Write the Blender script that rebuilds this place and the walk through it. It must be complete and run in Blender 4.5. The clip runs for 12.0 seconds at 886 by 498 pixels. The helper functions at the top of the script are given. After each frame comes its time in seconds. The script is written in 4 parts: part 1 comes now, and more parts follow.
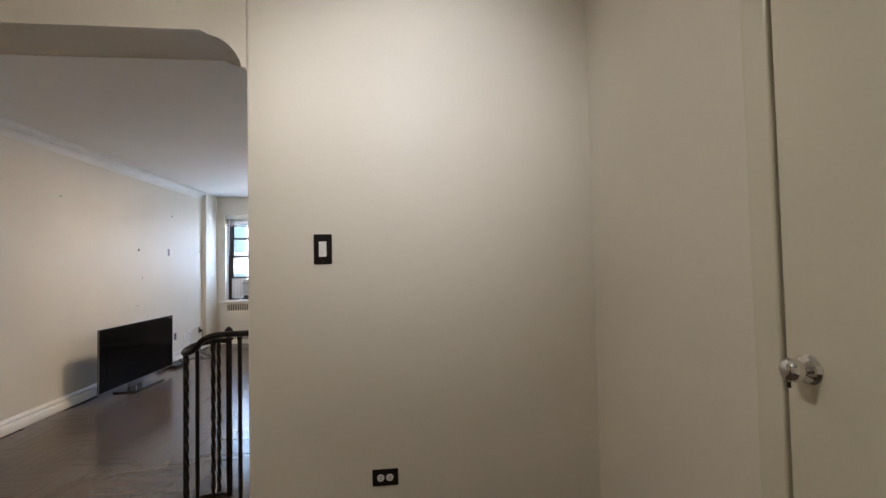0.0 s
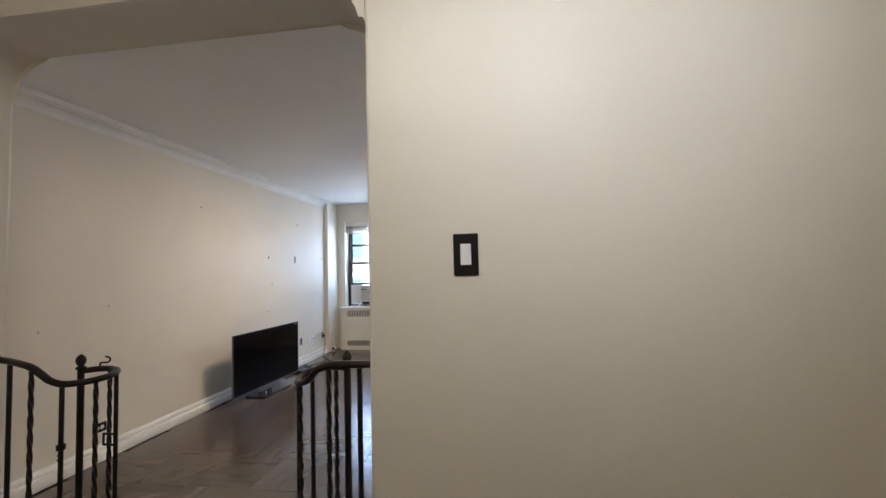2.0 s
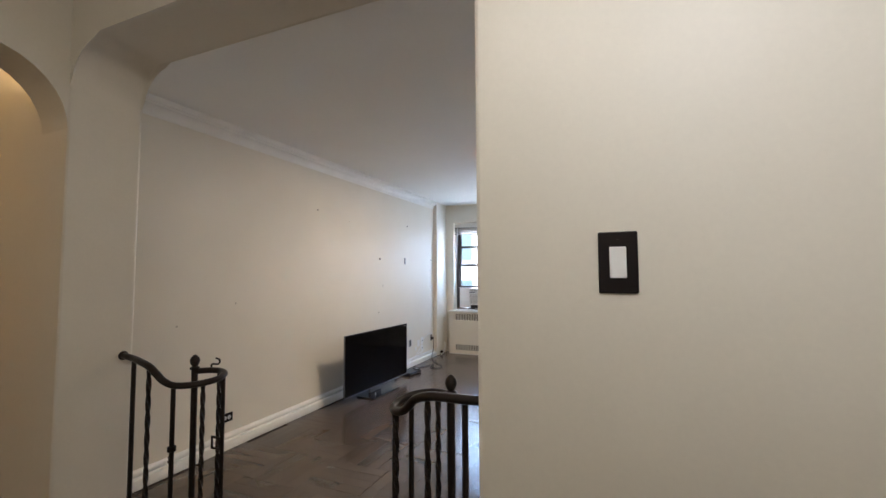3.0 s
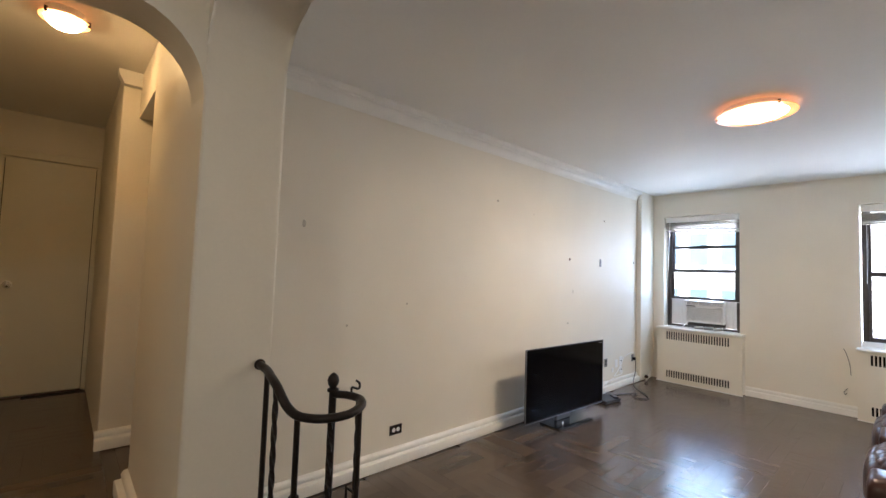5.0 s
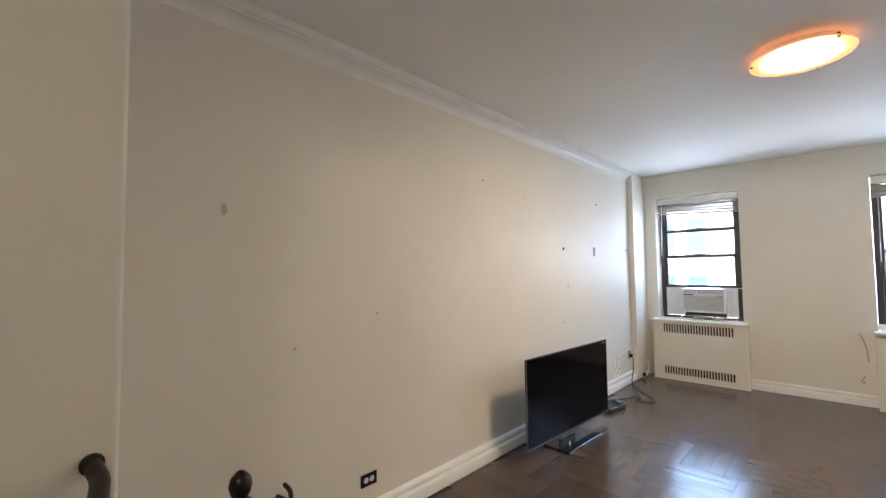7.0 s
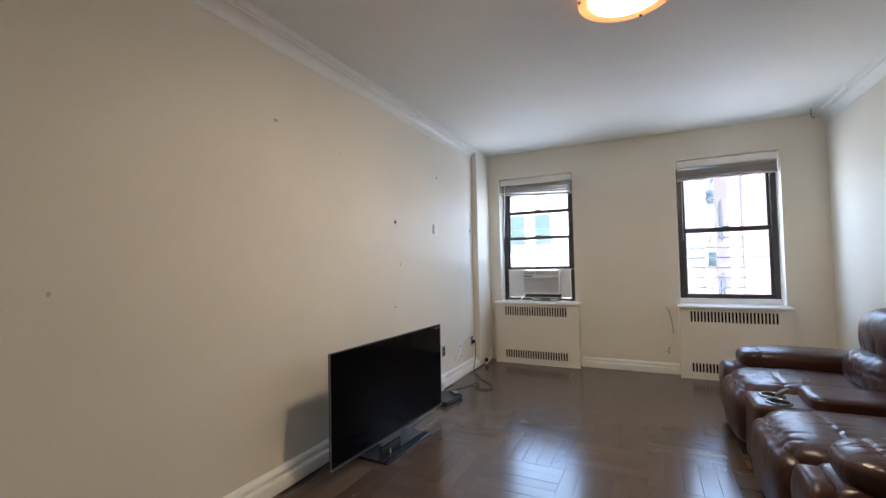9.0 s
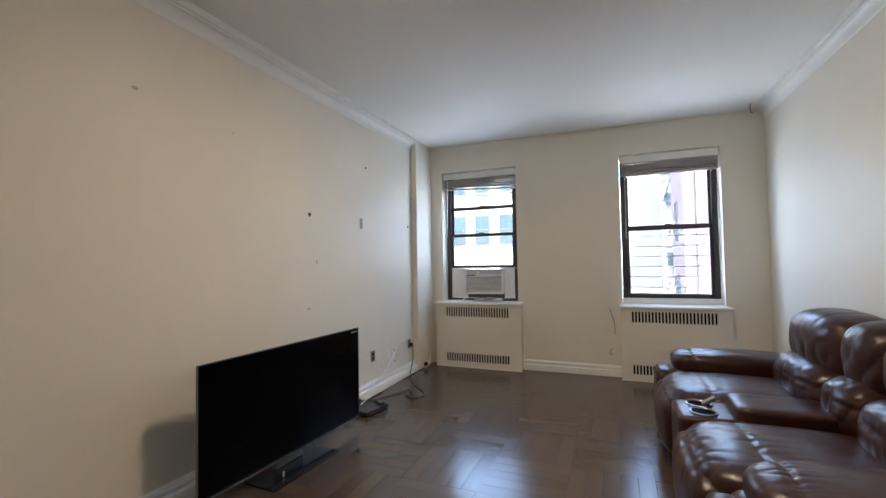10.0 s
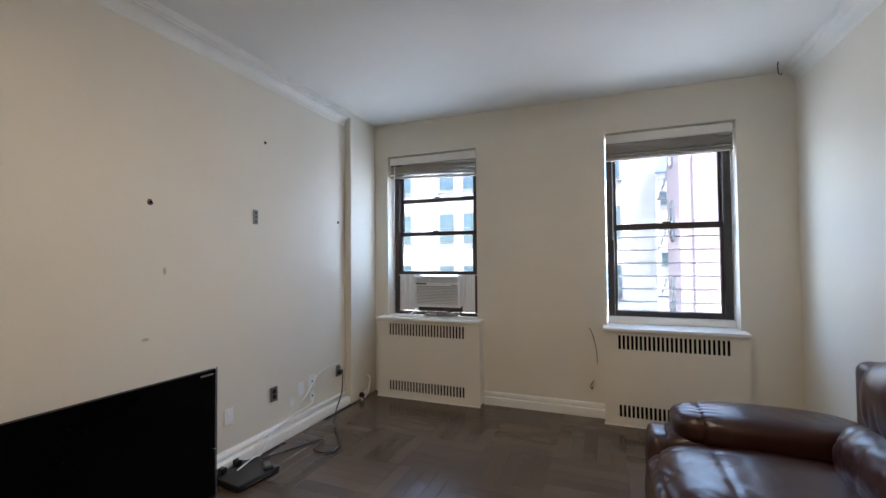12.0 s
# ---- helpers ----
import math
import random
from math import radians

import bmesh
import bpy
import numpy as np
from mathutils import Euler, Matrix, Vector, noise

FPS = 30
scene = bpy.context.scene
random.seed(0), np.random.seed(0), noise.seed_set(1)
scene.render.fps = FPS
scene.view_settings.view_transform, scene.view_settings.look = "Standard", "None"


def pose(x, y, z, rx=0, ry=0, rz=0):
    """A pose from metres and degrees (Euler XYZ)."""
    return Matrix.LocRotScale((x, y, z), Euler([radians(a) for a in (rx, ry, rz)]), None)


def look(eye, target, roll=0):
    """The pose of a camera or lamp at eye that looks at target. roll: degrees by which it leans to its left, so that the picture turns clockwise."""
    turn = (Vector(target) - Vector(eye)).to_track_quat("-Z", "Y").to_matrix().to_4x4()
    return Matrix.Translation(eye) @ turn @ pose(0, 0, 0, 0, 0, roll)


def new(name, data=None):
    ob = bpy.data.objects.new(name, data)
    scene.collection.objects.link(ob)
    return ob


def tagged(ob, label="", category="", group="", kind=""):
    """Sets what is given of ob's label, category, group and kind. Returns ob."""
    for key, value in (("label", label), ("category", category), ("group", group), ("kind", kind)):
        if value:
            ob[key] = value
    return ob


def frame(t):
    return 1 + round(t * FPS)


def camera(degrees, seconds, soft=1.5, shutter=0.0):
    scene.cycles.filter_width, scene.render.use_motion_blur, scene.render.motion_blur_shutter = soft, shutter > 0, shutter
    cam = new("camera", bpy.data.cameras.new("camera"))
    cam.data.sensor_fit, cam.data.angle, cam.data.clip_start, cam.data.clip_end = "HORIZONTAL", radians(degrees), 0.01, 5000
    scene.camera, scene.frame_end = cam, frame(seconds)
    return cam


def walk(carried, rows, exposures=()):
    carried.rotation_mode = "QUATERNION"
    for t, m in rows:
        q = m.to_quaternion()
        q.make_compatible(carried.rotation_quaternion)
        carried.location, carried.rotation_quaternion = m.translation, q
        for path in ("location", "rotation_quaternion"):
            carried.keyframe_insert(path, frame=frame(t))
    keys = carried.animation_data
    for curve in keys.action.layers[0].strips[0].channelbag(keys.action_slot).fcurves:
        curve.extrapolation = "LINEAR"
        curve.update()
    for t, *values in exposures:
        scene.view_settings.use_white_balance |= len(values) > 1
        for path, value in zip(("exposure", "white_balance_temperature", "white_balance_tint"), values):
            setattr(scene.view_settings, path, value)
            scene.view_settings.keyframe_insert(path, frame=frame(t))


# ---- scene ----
cam = camera(93.0, 12.0)
PATH = [
    (0, (0.331, -0.374, 1.404), (0.544, 1.614, 1.468), -1.2),
    (0.5, (0.353, -0.197, 1.406), (0.535, 1.794, 1.479), -1.3),
    (1, (0.357, -0.064, 1.422), (0.455, 1.933, 1.485), -1.9),
    (1.5, (0.238, 0.068, 1.409), (0.174, 2.066, 1.487), -1.8),
    (2, (0.116, 0.221, 1.428), (-0.17, 2.198, 1.527), -1.4),
    (2.5, (0.058, 0.361, 1.431), (-0.482, 2.284, 1.538), -1.2),
    (3, (0.003, 0.567, 1.454), (-0.777, 2.405, 1.568), -0.3),
    (3.5, (-0.06, 0.754, 1.439), (-1.066, 2.479, 1.553), 0.8),
    (3.7, (-0.11, 0.829, 1.43), (-1.198, 2.504, 1.542), 1.3),
    (5.3, (-0.542, 1.281, 1.465), (-2.063, 2.576, 1.571), 1.5),
    (5.5, (-0.608, 1.319, 1.463), (-2.141, 2.6, 1.568), 1.2),
    (6, (-0.786, 1.379, 1.452), (-2.308, 2.673, 1.558), 0.5),
    (6.5, (-0.95, 1.512, 1.478), (-2.415, 2.87, 1.578), -0.1),
    (7, (-1.046, 1.673, 1.456), (-2.42, 3.122, 1.555), -0.7),
    (7.2, (-1.102, 1.743, 1.397), (-2.425, 3.239, 1.515), -0.3),
    (8.8, (-1.123, 2.386, 1.282), (-2.055, 4.154, 1.368), -1.0),
    (9, (-1.114, 2.495, 1.283), (-1.99, 4.292, 1.352), -1.2),
    (9.5, (-0.984, 2.698, 1.259), (-1.776, 4.533, 1.326), -1.1),
    (10, (-0.887, 2.947, 1.258), (-1.637, 4.8, 1.322), -1.0),
    (10.5, (-0.818, 3.218, 1.273), (-1.55, 5.078, 1.338), -0.8),
    (11, (-0.769, 3.495, 1.286), (-1.497, 5.357, 1.345), -0.7),
    (11.5, (-0.745, 3.783, 1.302), (-1.475, 5.644, 1.356), -0.6),
    (12, (-0.792, 4.083, 1.328), (-1.522, 5.944, 1.38), -0.5),
]
walk(cam, [(t, look(eye, target, roll)) for t, eye, target, roll in PATH],
     exposures=[(0, 6.05, 5950, 12), (2.0, 6.15, 5900, 11), (3.7, 6.2, 5950, 11), (5.5, 6.48, 6050, 11), (7.2, 6.35, 6100, 11), (9.0, 5.86, 6200, 11), (10.5, 5.64, 6200, 11), (12, 5.5, 6200, 11)])

# ---- world, sun, exposure ----
world = bpy.data.worlds.new("sky")
scene.world = world
world.use_nodes = True
wn = world.node_tree
sky = wn.nodes.new("ShaderNodeTexSky")
sky.sky_type, sky.sun_disc = "NISHITA", False
sky.sun_elevation, sky.sun_rotation = radians(68), radians(150)
wn.links.new(sky.outputs["Color"], wn.nodes["Background"].inputs["Color"])
wn.nodes["Background"].inputs["Strength"].default_value = 0.15
sun = new("sun", bpy.data.lights.new("sun", "SUN"))
sun.data.energy, sun.data.angle, sun.data.color = 2.4, radians(0.5), (1.0, 0.97, 0.93)
sun.matrix_world = look((4.85, -8.4, 24), (0, 0, 0))


# daylight entering by the two window openings
for x, power in ((-2.41, 0.17), (-0.336, 0.17)):
    win = new("window_daylight", bpy.data.lights.new("window_daylight", "AREA"))
    win.data.shape, win.data.size, win.data.size_y = "RECTANGLE", 0.8, 0.9
    win.data.energy, win.data.color = power, (0.53, 0.75, 1.0)
    win.matrix_world = look((x, 7.95, 1.72), (x, 6.0, 1.5))


# ---- helpers of this scene ----
def mat(name, rgb, rough=0.5, metal=0.0, var=0.08, scale=3.0, fine=60.0, bump=0.15, spec=0.5, piece=0.0, rough_var=0.0, coat=0.0):
    """A painted, stained or metal surface: base colour, broad stains, fine grain and relief."""
    m = bpy.data.materials.new(name)
    m.use_nodes = True
    nt = m.node_tree
    b = nt.nodes["Principled BSDF"]
    b.inputs["Roughness"].default_value = rough
    b.inputs["Metallic"].default_value = metal
    b.inputs["Specular IOR Level"].default_value = spec
    b.inputs["Coat Weight"].default_value = coat
    co = nt.nodes.new("ShaderNodeTexCoord")
    n1 = nt.nodes.new("ShaderNodeTexNoise")
    n1.inputs["Scale"].default_value, n1.inputs["Detail"].default_value = scale, 5
    n2 = nt.nodes.new("ShaderNodeTexNoise")
    n2.inputs["Scale"].default_value, n2.inputs["Detail"].default_value = fine, 4
    geo = nt.nodes.new("ShaderNodeNewGeometry")
    for n in (n1, n2):
        nt.links.new(geo.outputs["Position"], n.inputs["Vector"])
    mix = nt.nodes.new("ShaderNodeMath")
    mix.operation = "MULTIPLY_ADD"
    nt.links.new(n2.outputs["Fac"], mix.inputs[0])
    mix.inputs[1].default_value = 0.4
    nt.links.new(n1.outputs["Fac"], mix.inputs[2])
    fac = mix.outputs[0]
    if piece:
        oi = nt.nodes.new("ShaderNodeObjectInfo")
        gi = nt.nodes.new("ShaderNodeMath")
        gi.operation = "MULTIPLY_ADD"
        nt.links.new(oi.outputs["Random"], gi.inputs[0])
        gi.inputs[1].default_value = piece
        nt.links.new(fac, gi.inputs[2])
        fac = gi.outputs[0]
    mr = nt.nodes.new("ShaderNodeMapRange")
    mr.inputs["From Min"].default_value, mr.inputs["From Max"].default_value = 0.35, 1.05 + piece
    mr.inputs["To Min"].default_value, mr.inputs["To Max"].default_value = 1 - var, 1 + var
    nt.links.new(fac, mr.inputs["Value"])
    col = nt.nodes.new("ShaderNodeMix")
    col.data_type, col.blend_type = "RGBA", "MULTIPLY"
    col.inputs[0].default_value = 1.0
    col.inputs[6].default_value = (*rgb, 1)
    nt.links.new(mr.outputs[0], col.inputs[7])
    nt.links.new(col.outputs[2], b.inputs["Base Color"])
    if rough_var:
        rr = nt.nodes.new("ShaderNodeMapRange")
        rr.inputs["From Min"].default_value, rr.inputs["From Max"].default_value = 0.35, 1.05
        rr.inputs["To Min"].default_value, rr.inputs["To Max"].default_value = rough - rough_var, rough + rough_var
        nt.links.new(mix.outputs[0], rr.inputs["Value"])
        nt.links.new(rr.outputs[0], b.inputs["Roughness"])
    bp = nt.nodes.new("ShaderNodeBump")
    bp.inputs["Strength"].default_value, bp.inputs["Distance"].default_value = bump, 0.004
    nt.links.new(mix.outputs[0], bp.inputs["Height"])
    nt.links.new(bp.outputs[0], b.inputs["Normal"])
    return m


def glow(name, rgb, strength):
    m = bpy.data.materials.new(name)
    m.use_nodes = True
    b = m.node_tree.nodes["Principled BSDF"]
    b.inputs["Base Color"].default_value = (*rgb, 1)
    b.inputs["Roughness"].default_value = 0.3
    b.inputs["Emission Color"].default_value = (*rgb, 1)
    b.inputs["Emission Strength"].default_value = strength
    return m


def part(name, bm, material, parent=None, label="", smooth=False):
    me = bpy.data.meshes.new(name)
    bmesh.ops.recalc_face_normals(bm, faces=bm.faces)
    bm.to_mesh(me)
    bm.free()
    me.materials.append(material)
    if smooth:
        for p in me.polygons:
            p.use_smooth = True
        me.set_sharp_from_angle(angle=radians(38))
    ob = new(name, me)
    if parent is not None:
        ob.parent = parent
    if label:
        ob["label"] = label
    return ob


def thing(name, at, label, category, group="", kind="", turn=0):
    """The Empty at a thing's base."""
    ob = new(name)
    ob.empty_display_size = 0.05
    ob.matrix_world = pose(*at, 0, 0, turn)
    return tagged(ob, label, category, group, kind)


def add_box(bm, lo, hi, bevel=0.0, seg=2):
    vs = bmesh.ops.create_cube(bm, size=1.0)["verts"]
    for v in vs:
        v.co = Vector([lo[k] + (v.co[k] + 0.5) * (hi[k] - lo[k]) for k in range(3)])
    if bevel:
        es = list({e for v in vs for e in v.link_edges})
        bmesh.ops.bevel(bm, geom=es, offset=bevel, segments=seg, profile=0.5, affect="EDGES")
    return bm


def box(lo, hi, bevel=0.0, seg=2):
    return add_box(bmesh.new(), lo, hi, bevel, seg)


def prism(points, axis, a, b):
    """A flat outline (two coordinates, the others in order) pulled along an axis from a to b."""
    bm = bmesh.new()
    k = "xyz".index(axis)
    rings = []
    for h in (a, b):
        ring = []
        for p in points:
            c = list(p)
            c.insert(k, h)
            ring.append(bm.verts.new(c))
        rings.append(ring)
    bm.faces.new(rings[0])
    bm.faces.new(rings[1][::-1])
    n = len(points)
    for i in range(n):
        bm.faces.new((rings[0][i], rings[0][(i + 1) % n], rings[1][(i + 1) % n], rings[1][i]))
    return bm


def tube(points, radius, sides=8, closed=False, twist=0.0, flat=1.0, bm=None, taper=None):
    """A round or square bar along points."""
    bm = bm or bmesh.new()
    pts = [Vector(p) for p in points]
    rings, n = [], len(pts)
    up = Vector((0, 0, 1))
    for i, p in enumerate(pts):
        d = (pts[min(i + 1, n - 1)] - pts[max(i - 1, 0)]).normalized()
        side = d.cross(up)
        if side.length < 0.05:
            side = d.cross(Vector((0, 1, 0)))
        side.normalize()
        other = side.cross(d).normalized()
        r = radius * (taper(i / (n - 1)) if taper else 1)
        ring = []
        for k in range(sides):
            a = 2 * math.pi * (k + 0.5) / sides + twist * i
            ring.append(bm.verts.new(p + side * math.cos(a) * r + other * math.sin(a) * r * flat))
        rings.append(ring)
    for r1, r2 in zip(rings, rings[1:]):
        for k in range(sides):
            bm.faces.new((r1[k], r1[(k + 1) % sides], r2[(k + 1) % sides], r2[k]))
    bm.faces.new(rings[0])
    bm.faces.new(rings[-1][::-1])
    return bm


def lathe(profile, seg=32, at=(0, 0, 0), axis="z", ring=False):
    """Profile points (radius, height) turned round an axis."""
    bm = bmesh.new()
    rings = []
    for r, h in profile:
        loop = []
        for k in range(seg):
            a = 2 * math.pi * k / seg
            c = (r * math.cos(a), r * math.sin(a), h)
            if axis == "x":
                c = (h, r * math.cos(a), r * math.sin(a))
            if axis == "y":
                c = (r * math.cos(a), h, r * math.sin(a))
            loop.append(bm.verts.new(Vector(c) + Vector(at)))
        rings.append(loop)
    for r1, r2 in zip(rings, rings[1:]):
        for k in range(seg):
            bm.faces.new((r1[k], r1[(k + 1) % seg], r2[(k + 1) % seg], r2[k]))
    if ring:
        for k in range(seg):
            bm.faces.new((rings[-1][k], rings[-1][(k + 1) % seg], rings[0][(k + 1) % seg], rings[0][k]))
    else:
        bm.faces.new(rings[0])
        bm.faces.new(rings[-1][::-1])
    return bm


def spline(points, n=8):
    """A smooth line through points."""
    pts = [Vector(p) for p in points]
    pts = [2 * pts[0] - pts[1]] + pts + [2 * pts[-1] - pts[-2]]
    out = []
    for i in range(1, len(pts) - 2):
        a, b, c, d = pts[i - 1:i + 3]
        for k in range(n):
            t = k / n
            out.append(0.5 * (2 * b + (c - a) * t + (2 * a - 5 * b + 4 * c - d) * t * t + (3 * b - a - 3 * c + d) * t ** 3))
    out.append(pts[-2])
    return out


# ---- materials ----
paint = mat("cream_wall_paint", (0.80, 0.75, 0.65), rough=0.46, spec=0.4, var=0.05, scale=1.3, fine=90, bump=0.12)
ceiling_paint = mat("white_ceiling_paint", (0.86, 0.84, 0.80), rough=0.7, spec=0.3, var=0.04, scale=0.9, fine=50, bump=0.1)
trim_paint = mat("white_gloss_trim_paint", (0.84, 0.82, 0.77), rough=0.3, var=0.06, scale=6, fine=80, bump=0.08)
door_paint = mat("cream_door_paint", (0.72, 0.68, 0.55), rough=0.35, var=0.05, scale=2, fine=70, bump=0.08)
wood = mat("dark_stained_oak", (0.088, 0.061, 0.043), rough=0.215, var=0.34, scale=2.5, fine=90, bump=0.03, piece=0.9, rough_var=0.05, spec=0.6)
floor_base = mat("dark_floor_joint", (0.075, 0.054, 0.041), rough=0.3, var=0.2)
iron = mat("blackened_wrought_iron", (0.035, 0.028, 0.025), rough=0.42, metal=0.7, var=0.3, scale=25, fine=160, bump=0.4)
leather = mat("dark_brown_leather", (0.036, 0.0115, 0.008), rough=0.32, var=0.15, scale=20, fine=240, bump=0.07, rough_var=0.04, spec=0.5)
black_plastic = mat("black_plastic", (0.012, 0.012, 0.014), rough=0.35, var=0.2)
screen = mat("black_glass_screen", (0.002, 0.002, 0.003), rough=0.1, var=0.1, bump=0.0, spec=0.08)
silver = mat("brushed_silver_edge", (0.28, 0.28, 0.29), rough=0.35, metal=0.9)
chrome = mat("polished_chrome", (0.7, 0.69, 0.67), rough=0.1, metal=1.0, bump=0.02)
brown_frame = mat("dark_brown_aluminium", (0.05, 0.04, 0.036), rough=0.45, metal=0.2, var=0.2, scale=20)
# Near black: shade in gaps, wells and slots as colour; screw heads too.
dark = mat("dark_shade_and_screws", (0.006, 0.0055, 0.005), rough=0.9, spec=0.05)
blind_white = mat("grey_white_blind_slat", (0.36, 0.335, 0.305), rough=0.5, var=0.1)
ac_white = mat("white_ac_plastic", (0.82, 0.81, 0.80), rough=0.4, var=0.05)
white_plastic = mat("white_plastic", (0.88, 0.88, 0.87), rough=0.35, var=0.05)
grey_plate = mat("grey_metal_plate", (0.22, 0.21, 0.2), rough=0.4, metal=0.5)
brown_plate = mat("dark_brown_switch_plate", (0.012, 0.009, 0.009), rough=0.3, var=0.2, spec=0.25)

# Grey tint added to the panes to dim the bright outside view.
glass = bpy.data.materials.new("window_glass")
glass.use_nodes = True
gb = glass.node_tree.nodes["Principled BSDF"]
gb.inputs["Base Color"].default_value = (0.235, 0.24, 0.25, 1)
gb.inputs["Roughness"].default_value, gb.inputs["Transmission Weight"].default_value, gb.inputs["IOR"].default_value = 0.0, 1.0, 1.05

# ---- plan ----
X0, X1, Y0, Y1 = -3.1, 0.51, 1.855, 7.875   # living room
CEIL, FLOOR2 = 2.73, 0.19                    # its ceiling; the foyer's floor
FX0, FX1, FY0, FY1 = -2.15, 1.264, -1.6, 1.56  # foyer
CEIL2 = 2.8
ARCH = 2.46


def structure(name, bm, material, label, category="wall", smooth=False):
    return tagged(part(name, bm, material, smooth=smooth), label, category, kind="structure")


def arch_points(a, b, top, r, roof):
    """The outline of the wall over an opening from a to b with rounded top corners."""
    pts = [(a, roof), (a, top - r)]
    for k in range(1, 9):
        g = math.pi / 2 * k / 8
        pts.append((a + r - r * math.cos(g), top - r + r * math.sin(g)))
    for k in range(0, 9):
        g = math.pi / 2 * k / 8
        pts.append((b - r + r * math.sin(g), top - r + r * math.cos(g)))
    pts.append((b, roof))
    return pts


# living room shell
structure("floor", box((X0 - 0.15, Y0 - 0.3, -0.2), (X1 + 0.15, Y1 + 0.3, -0.012)), floor_base, "dark underlay of the living room parquet", "floor")
structure("wall_west", box((X0 - 0.15, Y0, -0.2), (X0, Y1, CEIL + 0.15)), paint, "long cream painted wall with old fixing marks")
structure("wall_east", box((X1, Y0, -0.2), (X1 + 0.15, Y1, CEIL + 0.15)), paint, "plain cream painted wall behind the sofa")
bm = bmesh.new()
NX, NY = 40, 90
rows = []
for j in range(NY + 1):
    y = Y0 + (Y1 - Y0) * (j / NY) ** 0.8
    row = []
    for i in range(NX + 1):
        x = X0 + (X1 - X0) * i / NX
        z = CEIL + 0.012 * noise.noise(Vector((x * 0.8, y * 0.6, 3))) + 0.003 * noise.noise(Vector((x * 3, y * 3, 1)))
        side = 0.35 + 0.65 * (i / NX)
        z -= 0.028 * side * max(0.0, 1 - (Y1 - y) / 0.75) ** 2
        row.append(bm.verts.new((x, y, z)))
    rows.append(row)
for j in range(NY):
    for i in range(NX):
        bm.faces.new((rows[j][i], rows[j + 1][i], rows[j + 1][i + 1], rows[j][i + 1]))
add_box(bm, (X0 - 0.15, Y0, CEIL + 0.03), (X1 + 0.15, Y1, CEIL + 0.15))
structure("ceiling", bm, ceiling_paint, "white uneven plaster ceiling of the living room", "ceiling", smooth=True)

W1 = (-2.883, -1.938)
W2 = (-0.806, 0.135)
SILL, HEAD = 0.775, 2.386
bm = bmesh.new()
for a, b in ((X0 - 0.15, W1[0]), (W1[1], W2[0]), (W2[1], X1 + 0.15)):
    add_box(bm, (a, Y1, -0.2), (b, Y1 + 0.33, CEIL + 0.15))
for a, b in (W1, W2):
    add_box(bm, (a, Y1, -0.2), (b, Y1 + 0.33, SILL - 0.03))
    add_box(bm, (a, Y1, HEAD), (b, Y1 + 0.33, CEIL + 0.15))
structure("wall_north", bm, paint, "cream window wall with two deep window openings")

# partition between foyer and living room
structure("wall_switch", box((-0.33, FY1, -0.2), (FX1 + 0.15, Y0, 3.0), 0.012), paint, "cream partition wall with a light switch")
pts = arch_points(FX0, -0.33, ARCH, 0.2, 3.0)
bm = prism([(-3.37, -0.2), (-3.37, 3.0), (-0.33, 3.0)] + pts[-2:0:-1] + [(FX0, -0.2)], "y", FY1, Y0)
soft = [e for e in bm.edges if abs(e.verts[0].co.y - e.verts[1].co.y) < 1e-5 and all(v.co.x > FX0 - 0.01 and v.co.z < ARCH + 0.01 for v in e.verts)]
bmesh.ops.bevel(bm, geom=soft, offset=0.016, segments=3, affect="EDGES", profile=0.5)
structure("wall_pier", bm, paint, "cream plastered pier and arched head over the step", smooth=True)

# foyer shell
structure("floor_hall", box((-6.2, FY0 - 0.15, -0.2), (FX0 - 0.4, FY1, FLOOR2 - 0.012)), floor_base, "dark underlay of the hall parquet", "floor")
structure("floor_foyer", box((FX0 - 0.4, FY0 - 0.15, -0.2), (FX1 + 0.15, FY1, FLOOR2 - 0.001)), wood, "dark stained wooden floor of the raised foyer", "floor")
structure("ceiling_foyer", box((-6.2, FY0 - 0.15, CEIL2), (FX1 + 0.15, FY1, CEIL2 + 0.2)), ceiling_paint, "cream painted ceiling of the foyer and hall", "ceiling")
structure("wall_foyer_south", box((FX0 - 0.15, FY0 - 0.15, 0), (FX1 + 0.15, FY0, 3.0)), paint, "plain cream wall closing the foyer")
D0, D1 = -0.27, 0.55
bm = bmesh.new()
add_box(bm, (FX1, FY0, 0), (FX1 + 0.15, D0, 3.0))
add_box(bm, (FX1, D1, 0), (FX1 + 0.15, FY1, 3.0))
add_box(bm, (FX1, D0, FLOOR2 + 2.05), (FX1 + 0.15, D1, 3.0))
structure("wall_foyer_east", bm, paint, "cream foyer wall with a closed door")
HY0 = 0.35
structure("wall_foyer_west", box((FX0 - 0.2, FY0, 0), (FX0, HY0, 3.0), 0.01), paint, "cream foyer wall beside the hall arch")
structure("wall_hall_arch", prism(arch_points(HY0, FY1, 2.345, 0.27, 3.0), "x", FX0 - 0.2, FX0), paint, "cream arched head over the way to the hall", smooth=True)

